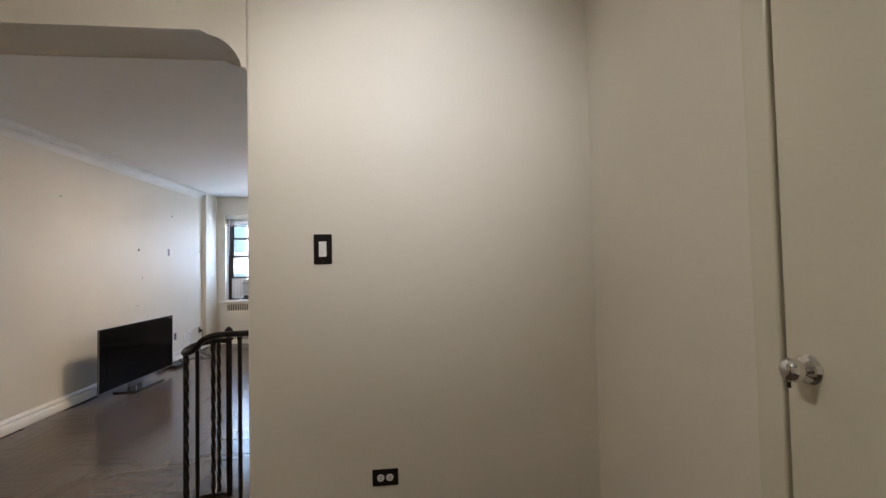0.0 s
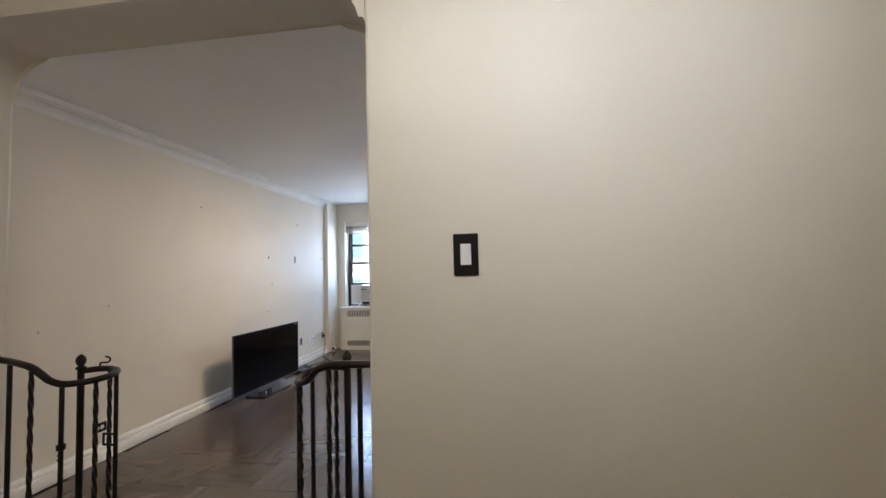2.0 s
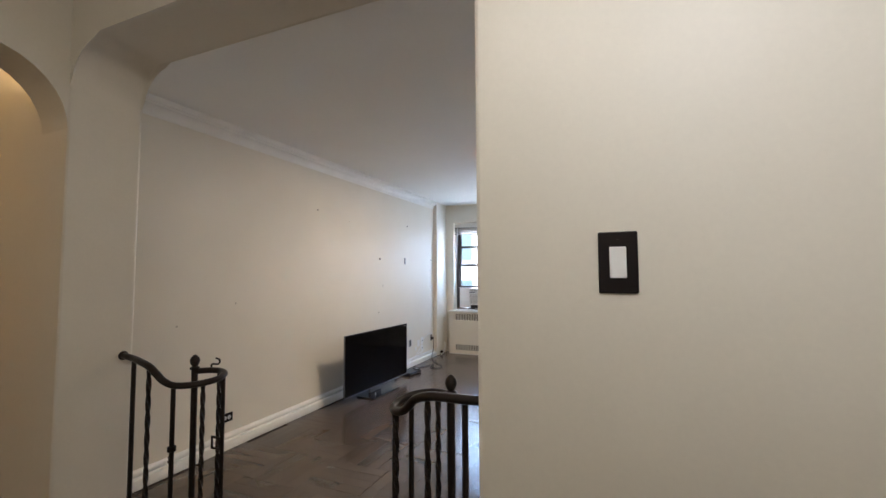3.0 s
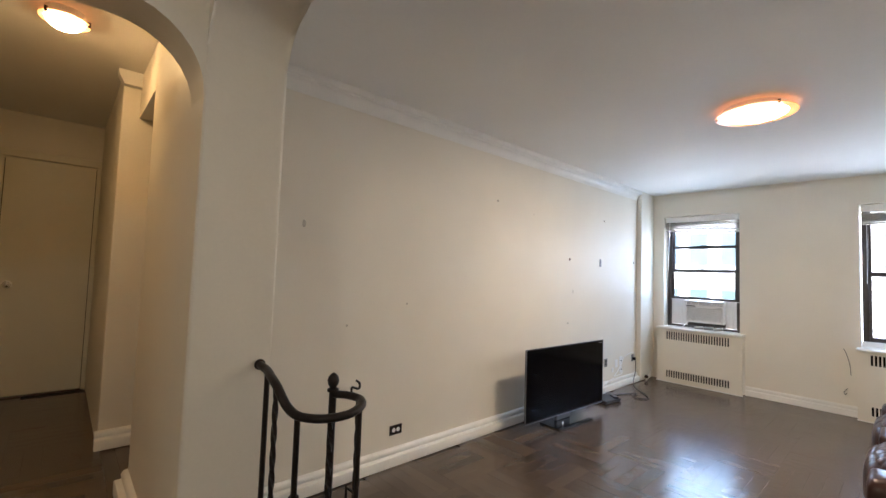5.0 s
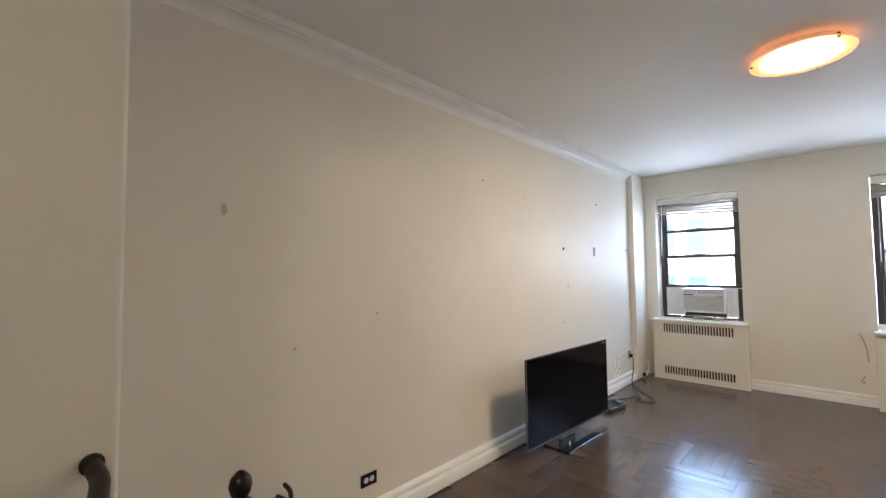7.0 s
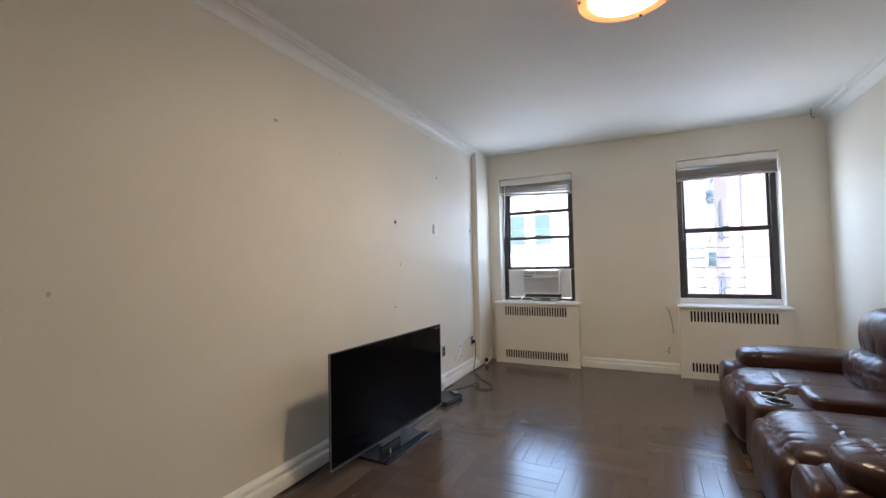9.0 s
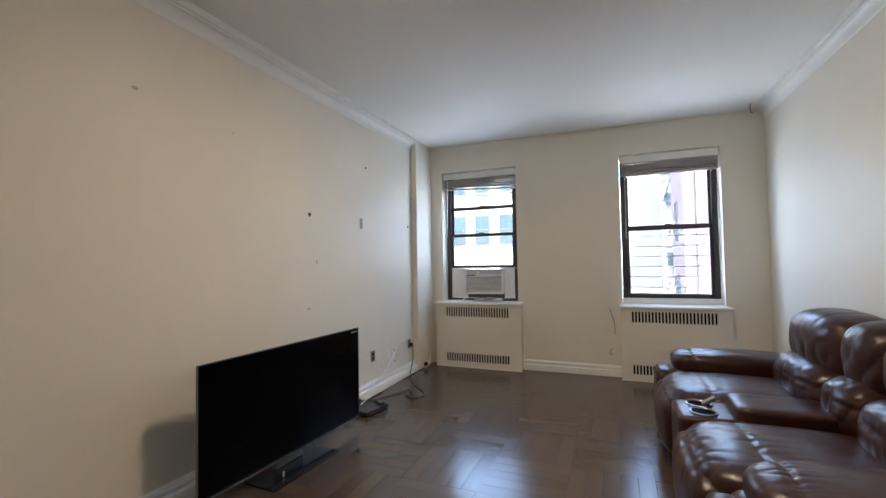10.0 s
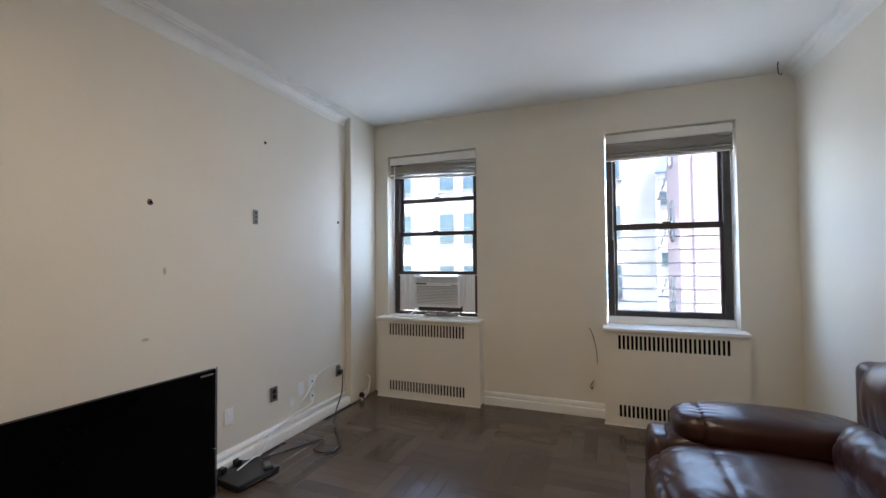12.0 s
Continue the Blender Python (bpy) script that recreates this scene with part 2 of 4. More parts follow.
# hall
structure("wall_hall_south", box((-6.2, HY0 - 0.15, 0), (FX0 - 0.2, HY0, 3.0)), paint, "plain cream wall of the hall")
structure("wall_hall_north", box((-6.2, 1.466, 0), (-4.15, 2.75, 3.0), 0.008), paint, "cream hall wall ending in a square corner")
structure("wall_hall_head", box((-4.15, 1.57, 2.49), (-3.37, Y0, 3.0)), paint, "cream beam over the side opening of the hall")
structure("floor_alcove", box((-4.15, FY1, -0.2), (-3.37, 2.75, FLOOR2 - 0.006)), wood, "dark floor of the side opening", "floor")
structure("wall_alcove_back", box((-4.3, 2.6, 0), (-3.25, 2.75, 3.0)), paint, "cream wall at the back of the side opening")
structure("wall_alcove_east", box((-3.37, Y0, 0), (-3.25, 2.6, 3.0)), paint, "cream side wall of the side opening")
structure("ceiling_alcove", box((-4.15, FY1, CEIL2), (-3.25, 2.75, CEIL2 + 0.2)), ceiling_paint, "cream ceiling of the side opening", "ceiling")
HD0, HD1, HX = 0.79, 1.42, -5.93
bm = bmesh.new()
add_box(bm, (HX - 0.15, HY0, 0), (HX, HD0 - 0.03, 3.0))
add_box(bm, (HX - 0.15, HD1 + 0.03, 0), (HX, 1.466, 3.0))
add_box(bm, (HX - 0.15, HD0 - 0.03, FLOOR2 + 2.19), (HX, HD1 + 0.03, 3.0))
structure("wall_hall_end", bm, paint, "cream wall at the end of the hall with a closet door")


# ---- lamps of the place, and two unseen ones added in the foyer ----
lamp_glass = glow("lit_frosted_lamp_glass", (1.0, 0.78, 0.54), 1.65)
lamp_rim = glow("lit_amber_lamp_rim", (1.0, 0.38, 0.13), 0.013)
lamp_glass_hall = glow("lit_frosted_hall_lamp_glass", (1.0, 0.62, 0.26), 1.05)
lamp_glass_added = glow("lit_frosted_added_lamp_glass", (1.0, 0.89, 0.74), 1.8)
brass = mat("dark_bronze_fitting", (0.05, 0.035, 0.025), rough=0.4, metal=0.8)


def ceiling_lamp(at, r, glass_mat, label, drop=0.075, rim=True):
    t = thing("ceiling_light", at, label, "ceiling light", "lit ceiling lights")
    part("base_plate", lathe([(0.02, 0), (r * 0.87, 0), (r * 0.87, -0.0395), (r * 0.845, -0.0395), (r * 0.84, -0.029), (0.02, -0.029)], 40), trim_paint, t)
    if rim:
        part("glass_rim", lathe([(r * 0.84, -0.040), (r * 1.08, -0.044), (r * 1.08, -0.050), (r * 0.84, -0.048)], 48, ring=True), lamp_rim, t, "amber glowing glass rim", smooth=True)
    prof = [(0.004, -drop)] + [(r * 0.83 * math.sin(a), -0.042 - (drop - 0.042) * math.cos(a)) for a in [k * math.pi / 2 / 10 for k in range(1, 11)]]
    prof += [(r * 0.8, -0.038), (0.004, -0.03)]
    part("glass_bowl", lathe(prof, 48), glass_mat, t, "glowing frosted glass bowl", smooth=True)
    for k in range(3):
        a = radians(-46 + 120 * k)
        part("clip", box((-0.008, -0.008, -0.058), (0.008, 0.008, -0.03), 0.003), brass, t).matrix_local = pose(r * 1.04 * math.cos(a), r * 1.04 * math.sin(a), 0)
    return t


ceiling_lamp((-1.172, 4.895, CEIL), 0.228, lamp_glass, "round frosted glass ceiling light with amber rim, lit")
ceiling_lamp((-3.5, 1.15, CEIL2), 0.10, lamp_glass_hall, "small round frosted hall ceiling light, lit warm", 0.1)
# Unseen lamp, added to light the foyer and the wall beyond the arch.
ceiling_lamp((-0.45, 0.35, CEIL2), 0.13, lamp_glass_added, "added small round frosted foyer ceiling light, out of view, lit", 0.075, rim=False)
# Unseen spotlight, added to make the bright patch on the partition.
sl = thing("spotlight", (0.40, 0.04, CEIL2), "added white ceiling spotlight, out of view, brightening the partition", "spotlight")
part("mount", lathe([(0.004, 0), (0.045, 0), (0.045, -0.02), (0.01, -0.03), (0.01, -0.08), (0.004, -0.08)], 24), trim_paint, sl)
hood = part("hood", lathe([(0.03, 0.07), (0.045, 0.05), (0.05, -0.05), (0.047, -0.05), (0.042, 0.045), (0.028, 0.066)], 24, ring=True), trim_paint, sl, smooth=True)
hood.matrix_local = pose(0, 0, -0.15) @ look((0, 0, 0), (0.02, 1.24, -0.42)).to_3x3().to_4x4()
added_spot = new("added_spot", bpy.data.lights.new("added_spot", "SPOT"))
added_spot.data.energy, added_spot.data.spot_size, added_spot.data.spot_blend = 0.7, radians(74), 1.0
added_spot.data.shadow_soft_size, added_spot.data.color = 0.03, (1.0, 0.98, 0.95)
added_spot.matrix_world = look((0.40, 0.12, 2.63), (0.42, 1.56, 2.12))


# ---- mouldings ----
def run(name, profile, axis, a, b, label, category, material=None):
    return tagged(part(name, prism(profile, axis, a, b), material or trim_paint, smooth=True), label, category, kind="structure")


def base_profile(x, s, deep=1.0):
    """Skirting outline against a wall at x, reaching out along s."""
    out = [(0.0, 0.0), (0.06, 0.0), (0.06, 0.062), (0.056, 0.068), (0.027, 0.07), (0.024, 0.076), (0.027, 0.081), (0.03, 0.09), (0.026, 0.103), (0.016, 0.113), (0.0, 0.117)]
    return [(x + s * d * deep, z) for d, z in out]


def crown_profile(x, s):
    pts = [(x, 2.60), (x + s * 0.003, 2.602)]
    for k in range(0, 9):
        g = math.pi / 2 * k / 8
        pts.append((x + s * (0.004 + 0.052 * (1 - math.cos(g))), 2.604 + 0.07 * math.sin(g)))
    pts += [(x + s * 0.058, 2.683), (x + s * 0.074, 2.688), (x + s * 0.078, 2.70), (x + s * 0.074, CEIL + 0.01), (x, CEIL + 0.01)]
    return pts


run("baseboard", base_profile(X0, 1), "y", Y0, 7.43, "white moulded baseboard along the long wall", "baseboard")
run("baseboard_east", base_profile(X1, -1), "y", Y0, Y1, "white moulded baseboard behind the sofa", "baseboard")
for a, b in ((-1.88, -0.837), (0.15, X1 - 0.02)):
    run("baseboard_north", base_profile(Y1, -1, 0.5), "x", a, b, "white moulded baseboard under the window wall", "baseboard")
run("trim_crown_west", crown_profile(X0, 1), "y", Y0, 7.43, "white plaster crown moulding", "crown moulding")
run("trim_crown_east", crown_profile(X1, -1), "y", Y0, Y1, "white plaster crown moulding", "crown moulding")
structure("pilaster", box((X0, 7.43, 0), (-3.03, Y1, CEIL), 0.006), paint, "cream boxed pipe chase in the corner", "pilaster")
bm = prism([(p[0], p[1] + FLOOR2) for p in base_profile(-4.15, 1)], "y", 1.45, 1.72)
tagged(part("baseboard_hall", bm, trim_paint, smooth=True), "white moulded baseboard at the hall corner", "baseboard", kind="structure")
bm = prism([(p[0], p[1] + FLOOR2) for p in base_profile(FY1, -1)], "x", -3.39, FX0 - 0.05)
tagged(part("baseboard_pier", bm, trim_paint, smooth=True), "white moulded baseboard round the hall side of the pier", "baseboard", kind="structure")
bm = prism([(1.466, 2.70), (1.436, 2.76), (1.43, CEIL2), (1.6, CEIL2), (1.6, 2.70)], "x", -4.18, -4.1)
tagged(part("trim_hall_corner", bm, trim_paint), "cream plaster moulding above the hall corner", "crown moulding", kind="structure")
structure("trim_hall_casing", box((-4.15, 1.70, FLOOR2), (-4.128, 1.78, 2.3), 0.004), trim_paint, "cream door casing in the side opening", "door casing")


# ---- doors ----
def knob(parent, at, axis_turn, r=0.028):
    k = part("door_knob", lathe([(0.006, 0), (0.011, 0.0), (0.011, 0.02), (r * 0.7, 0.024), (r * 0.95, 0.033), (r, 0.042), (r * 0.93, 0.051), (r * 0.7, 0.058), (0.004, 0.061)], 24), chrome, parent, "polished chrome round knob", smooth=True)
    k.matrix_local = pose(*at) @ axis_turn
    rose = part("rose", lathe([(0.012, 0.0), (0.034, 0.0), (0.034, 0.004), (0.028, 0.01), (0.012, 0.012)], 28), chrome, k, smooth=True)
    return rose


door = thing("door_1", (FX1 + 0.012, D1, FLOOR2), "closed cream painted flush foyer door", "door", kind="structure")
part("door_leaf", box((-0.026, D0 - D1 + 0.03, 0.008), (0.016, -0.0035, 2.03), 0.002), door_paint, door)
knob(door, (-0.026, -0.058, 0.955), Matrix.Rotation(radians(-90), 4, "Y"), 0.027)
part("latch_plate", box((-0.0285, -0.012, 0.9), (-0.02, -0.0028, 0.96), 0.001), brass, door)
# Black sheet added behind the leaf to darken the gap at its edge.
part("shade_sheet", box((0.044, D0 - D1, 0), (0.06, 0.0, 2.052)), dark, door, "black sheet for the shade in the gap behind the door")
for nm, lo, hi in (("casing", (-0.034, 0.0035, 0), (-0.0125, 0.08, 2.14)), ("casing", (-0.034, D0 - D1 - 0.095, 0), (-0.014, D0 - D1 - 0.005, 2.14)), ("casing_head", (-0.034, D0 - D1 - 0.095, 2.142), (-0.014, 0.095, 2.232))):
    part(nm, box(lo, hi, 0.006), door_paint, door)

door = thing("door_2", (HX - 0.02, HD0, FLOOR2), "closed pale cream closet door at the end of the hall", "door", kind="structure")
part("door_leaf", box((-0.012, -0.004, 0.012), (0.028, HD1 - HD0 + 0.004, 2.186), 0.003), door_paint, door)
knob(door, (0.028, 0.075, 1.02), Matrix.Rotation(radians(90), 4, "Y"), 0.026)
part("threshold", box((-0.05, 0, 0.0), (0.06, HD1 - HD0, 0.011), 0.003), wood, door)
for nm, lo, hi in (("casing", (0.02, -0.085, 0), (0.036, -0.008, 2.19)), ("casing", (0.02, HD1 - HD0 + 0.008, 0), (0.036, HD1 - HD0 + 0.044, 2.19)), ("casing_head", (0.02, -0.085, 2.192), (0.036, HD1 - HD0 + 0.044, 2.26))):
    part(nm, box(lo, hi, 0.005), door_paint, door)
# Unseen slab added to keep outdoor light from leaking round the leaf.
part("light_blocker", box((-0.128, -0.06, -0.12), (-0.1, HD1 - HD0 + 0.06, 2.3)), dark, door)


# ---- windows ----
def window(name, w, bars, bottom, label, glass_top):
    t = thing(name, ((w[0] + w[1]) / 2, 8.02, SILL), label, "window", kind="structure")
    h = (w[1] - w[0]) / 2 - 0.01
    zt = HEAD - SILL
    f = part("window_frame", box((-h, -0.01, 0.0), (-h + 0.055, 0.07, zt), 0.004), brown_frame, t)
    part("window_frame", box((h - 0.055, -0.01, 0.0), (h, 0.07, zt), 0.004), brown_frame, t)
    part("window_frame", box((-h + 0.056, -0.01, zt - 0.05), (h - 0.056, 0.07, zt), 0.004), brown_frame, t)
    part("window_frame", box((-h + 0.056, -0.01, bottom[0] - SILL), (h - 0.056, 0.07, bottom[1] - SILL), 0.004), brown_frame, t)
    edges = [bottom[1] - SILL] + [v for b in bars for v in (b[0] - SILL, b[1] - SILL)] + [zt - 0.05]
    for b in bars:
        r = part("sash_rail", box((-h + 0.056, b[2], b[0] - SILL), (h - 0.056, b[2] + 0.035, b[1] - SILL), 0.003), brown_frame, t)
        if b[3]:
            part("sash_lock", box((-0.03, b[2] - 0.018, b[1] - SILL), (0.03, b[2] + 0.01, b[1] - SILL + 0.014), 0.005), brown_frame, r)
    for k in range(0, len(edges), 2):
        lo, hi = edges[k], edges[k + 1]
        y = 0.05 if lo > bars[0][0] - SILL else 0.02
        for s in (-1, 1):
            part("sash_stile", box((s * (h - 0.056) - (0.022 if s > 0 else 0), y - 0.014, lo), (s * (h - 0.056) + (0 if s > 0 else 0.022), y + 0.014, hi), 0.002), brown_frame, t)
        p = part("pane", box((-h + 0.06, y, lo - 0.004), (h - 0.06, y + 0.004, hi + 0.004)), glass, t, "window glass tinted grey to dim the view outside")
        p.visible_shadow = False
    return t


window("window_1", W1, [(1.575, 1.615, 0.0, True), (1.92, 1.96, 0.03, True)], (1.18, 1.215), "dark brown sash window raised over an air conditioner", 2.2)
window("window_2", W2, [(1.57, 1.62, 0.0, True)], (0.835, 0.88), "dark brown aluminium double-hung sash window, closed", 2.2)
bm = box((W2[0] + 0.004, 7.99, SILL + 0.001), (W2[1] - 0.004, 8.09, 0.834), 0.004)
tagged(part("trim_window_bottom", bm, trim_paint), "white painted bottom board under the sash", "window trim", kind="structure")
for w, lo, hi in ((W1, -2.93, -1.875), (W2, -0.84, 0.158)):
    bm = box((lo, 7.70, 0.748), (hi, Y1 - 0.001, SILL), 0.006)
    add_box(bm, (w[0] + 0.002, Y1 - 0.001, 0.748), (w[1] - 0.002, 8.15, SILL - 0.001))
    tagged(part("window_sill", bm, trim_paint), "white painted window sill over the radiator cover", "window sill", kind="structure")


# ---- blinds ----
def blind(w, tilt, label, wand):
    c, h = (w[0] + w[1]) / 2, (w[1] - w[0]) / 2 - 0.012
    t = thing("window_blind", (c, 7.93, HEAD), label, "window blind", "raised window blinds")
    part("headrail", box((-h, -0.03, -0.085), (h, 0.03, -0.012), 0.004), trim_paint, t, "white painted headrail board")
    n = 9
    for k in range(n):
        z = -0.0915 - 0.0125 * k
        s = part("slat", box((-h + 0.004, -0.026, -0.0044), (h - 0.004, 0.026, 0.0044), 0.001, 1), blind_white, t)
        s.matrix_local = pose(0, 0.004 * math.sin(k * 2.1), z + random.uniform(-0.0015, 0.0015), random.uniform(-6, 6), tilt * (k + 1) / n + random.uniform(-0.45, 0.45), 0)
    b = part("bottom_rail", box((-h + 0.003, -0.028, -0.01), (h - 0.003, 0.028, 0.01), 0.004), blind_white, t)
    b.matrix_local = pose(0, 0, -0.0915 - 0.0125 * n - 0.010 - 0.004 * abs(tilt), 0, tilt, 0)
    for x in (-h * 0.62, h * 0.55):
        part("ladder_cord", tube([(x, -0.03, -0.09), (x + 0.002, -0.031, -0.2), (x, -0.03, -0.235)], 0.0018, 5), blind_white, t)
    if wand:
        part("tilt_wand", tube([(-h + 0.06, -0.034, -0.09), (-h + 0.052, -0.036, -0.4), (-h + 0.04, -0.034, -0.78)], 0.0045, 6), white_plastic, t, "clear white tilt wand")
        part("bracket", box((-h + 0.02, -0.036, -0.1), (-h + 0.14, -0.03, -0.088), 0.002), brass, t)
    else:
        part("bracket", box((h - 0.11, -0.037, -0.105), (h - 0.02, -0.031, -0.09), 0.002), chrome, t)
        part("pull_cord", tube([(-h + 0.045, 0.034, -0.1), (-h + 0.047, 0.034, -0.5), (-h + 0.044, 0.034, -0.9)], 0.002, 5), white_plastic, t)
    return t


blind(W1, 2.5, "raised grey-white slatted blind hanging askew in the window", True)
blind(W2, -0.4, "raised grey-white slatted blind bunched at the window head", False)


# ---- radiator covers ----
def cover(x0, x1, s0, s1, label):
    t = thing("radiator_cover", (x0, 7.73, 0), label, "radiator cover", "radiator covers under the windows")
    w, top = x1 - x0, 0.746
    rows = ((0.071, 0.167), (0.604, 0.716))
    a, b, d = s0 - x0, s1 - x0, 0.012
    n = 25
    step = (b - a) / (n - 0.45)
    xs = [0.0] + [a + step * (k + q) for k in range(n) for q in (0.0, 0.6)] + [w]
    zs = [0.012, rows[0][0], rows[0][1], rows[1][0], rows[1][1], top]
    bm = bmesh.new()
    net = [[bm.verts.new((x, 0, z)) for x in xs] for z in zs]
    for j in range(len(zs) - 1):
        for i in range(len(xs) - 1):
            if not (j % 2 and i % 2):
                bm.faces.new((net[j][i], net[j][i + 1], net[j + 1][i + 1], net[j + 1][i]))
    out = bmesh.ops.extrude_face_region(bm, geom=list(bm.faces))["geom"]
    for v in out:
        if isinstance(v, bmesh.types.BMVert):
            v.co.y += d
    part("front_panel", bm, paint, t)
    part("side_panel", box((0.0, 0.0125, 0.012), (0.012, Y1 - 7.73 - 0.001, top)), paint, t)
    part("side_panel", box((w - 0.012, 0.0125, 0.012), (w, Y1 - 7.73 - 0.001, top)), paint, t)
    # Near-black box: the shade inside the cover is put in as colour.
    part("inner_shadow_box", box((0.02, 0.07, 0.0), (w - 0.02, 0.14, top - 0.02)), dark, t, "black box for the shade behind the slots")
    part("bottom_lip", box((-0.004, -0.006, 0.0), (w + 0.004, 0.02, 0.0115), 0.003), trim_paint, t)
    return t


cover(-2.925, -1.882, -2.794, -2.028, "cream painted metal radiator cover with slotted vents")
cover(-0.835, 0.152, -0.727, 0.030, "cream painted metal radiator cover with slotted vents beside the sofa")

# ---- window air conditioner ----
ac = thing("air_conditioner", (-2.37, 7.90, SILL), "white window air conditioner with louvred front and side panels", "air conditioner")
AX0, AX1, AZ0, AZ1 = -0.24, 0.25, 0.09, 0.395
part("body", box((AX0 + 0.006, 0.03, AZ0 + 0.005), (AX1 - 0.006, 0.111, AZ1 - 0.005), 0.006), ac_white, ac)
bm = bmesh.new()
add_box(bm, (AX0, 0, AZ0), (AX0 + 0.022, 0.04, AZ1), 0.006)
add_box(bm, (AX1 - 0.022, 0, AZ0), (AX1, 0.04, AZ1), 0.006)
add_box(bm, (AX0 + 0.02, 0.001, AZ0), (AX1 - 0.02, 0.04, AZ0 + 0.022), 0.006)
add_box(bm, (AX0 + 0.02, 0.001, AZ1 - 0.018), (AX1 - 0.02, 0.04, AZ1), 0.006)
add_box(bm, (AX0 + 0.02, 0.001, AZ0 + 0.205), (AX1 - 0.02, 0.04, AZ0 + 0.245), 0.004)
part("front_frame", bm, ac_white, ac)
part("control_strip", box((AX0 + 0.025, -0.002, AZ0 + 0.222), (AX0 + 0.14, 0.0, AZ0 + 0.236), 0.001), black_plastic, ac)
part("brand_plate", box((AX1 - 0.085, -0.002, AZ0 + 0.214), (AX1 - 0.03, 0.0, AZ0 + 0.22), 0.001), black_plastic, ac)
for k in range(12):
    part("louver", box((AX0 + 0.02, 0.008, AZ0 + 0.026 + k * 0.0148), (AX1 - 0.02, 0.028, AZ0 + 0.034 + k * 0.0148), 0.002, 1), ac_white, ac)
for k in range(5):
    for a, b in ((AX0 + 0.022, AX0 + 0.165), (AX0 + 0.178, AX1 - 0.022)):
        part("air_outlet_vane", box((a, 0.01, AZ0 + 0.25 + k * 0.0085), (b, 0.028, AZ0 + 0.2545 + k * 0.0085), 0.001, 1), ac_white, ac)
part("rear_case", box((AX0 + 0.006, 0.127, AZ0 + 0.005), (AX1 - 0.006, 0.5, AZ1 - 0.005), 0.008), ac_white, ac)
part("divider", box((AX0 + 0.165, 0.0, AZ0 + 0.245), (AX0 + 0.178, 0.03, AZ1 - 0.018), 0.002), ac_white, ac)
# Grey sheet colours in the shade between louvers and vanes.
part("louver_gap_shade", box((AX0 + 0.02, 0.029, AZ0 + 0.02), (AX1 - 0.02, 0.0295, AZ1 - 0.016)), blind_white, ac)
for a, b, n in ((-0.455, AX0 + 0.04, 9), (AX1 - 0.06, 0.425, 8)):
    zig = [(a + (b - a) * k / (2 * n), 0.112 + 0.006 * (k % 2)) for k in range(2 * n + 1)]
    part("side_panel", prism(zig + [(b, 0.125), (a, 0.125)], "z", 0.036, 0.401), ac_white, ac, "white accordion side panel")
part("mounting_rail", box((-0.46, 0.10, 0.0), (0.43, 0.111, 0.035), 0.003), brown_frame, ac)
part("lower_filler", box((AX0 + 0.01, 0.10, 0.036), (AX1 - 0.01, 0.111, 0.096), 0.002), brown_frame, ac)
part("top_strip", box((-0.46, 0.10, 0.402), (0.43, 0.135, 0.408), 0.002), ac_white, ac)
pts = spline([(-0.2, 0.02, 0.09), (-0.26, -0.07, 0.012), (-0.4, -0.1, 0.008), (-0.44, -0.04, 0.008), (-0.3, -0.01, 0.01), (-0.12, -0.05, 0.01), (-0.17, -0.11, 0.009), (-0.35, -0.13, 0.009)], 8)
part("power_cord", tube(pts, 0.006, 6), white_plastic, ac, smooth=True)
rag = thing("cloth_scrap", (-2.33, 7.93, SILL), "crumpled grey scrap under the air conditioner", "cloth")
for k in range(3):
    bm = box((-0.05, -0.03, 0), (0.07, 0.04, 0.03), 0.012, 3)
    for v in bm.verts:
        v.co += Vector((0, 0, max(0, v.co.z) * 0.5 * noise.noise(v.co * 40 + Vector((k, 0, 0)))))
    part("fold", bm, grey_plate if k == 1 else blind_white, rag, smooth=True).matrix_local = pose(0.11 * (k - 1), 0.02 * k, 0, 0, 0, 25 * k)

# ---- television ----
tv = thing("television", (-2.765, 5.085, 0), "large black flat screen television standing on the floor", "television", turn=math.degrees(math.atan2(5.739 - 4.434, -2.738 + 2.809)) - 90)
part("cabinet", box((-0.03, -0.652, 0.088), (-0.012, 0.652, 0.764), 0.006), black_plastic, tv)
part("screen", box((-0.012, -0.645, 0.105), (-0.006, 0.645, 0.76), 0.001), screen, tv, "black glossy screen")
part("bezel_edge", box((-0.016, -0.656, 0.083), (-0.008, -0.6525, 0.769), 0.001), silver, tv, "thin silver side edge")
part("bezel_edge", box((-0.016, 0.6525, 0.083), (-0.008, 0.656, 0.769), 0.001), silver, tv, "thin silver side edge")
part("bottom_trim", box((-0.03, -0.652, 0.083), (-0.006, 0.652, 0.0875), 0.001), silver, tv, "thin silver bottom trim")
part("rear_housing", box((-0.08, -0.42, 0.15), (-0.0305, 0.42, 0.6), 0.02), black_plastic, tv)
tv_gloss = mat("glossy_black_stand", (0.012, 0.013, 0.016), rough=0.08, var=0.1, bump=0.0)
part("stand_plate", box((-0.12, -0.3, 0.0), (0.125, 0.25, 0.016), 0.005), tv_gloss, tv, "glossy black glass stand plate")
part("stand_neck", box((-0.075, -0.13, 0.0165), (-0.045, 0.1, 0.16), 0.008), grey_plate, tv, "smoky grey neck")
# Thin grey strip near the screen's top corner.
part("corner_strip", box((-0.0058, 0.56, 0.735), (-0.005, 0.63, 0.745)), grey_plate, tv)
part("badge", box((0.05, -0.17, 0.0165), (0.056, -0.16, 0.045), 0.001), white_plastic, tv)

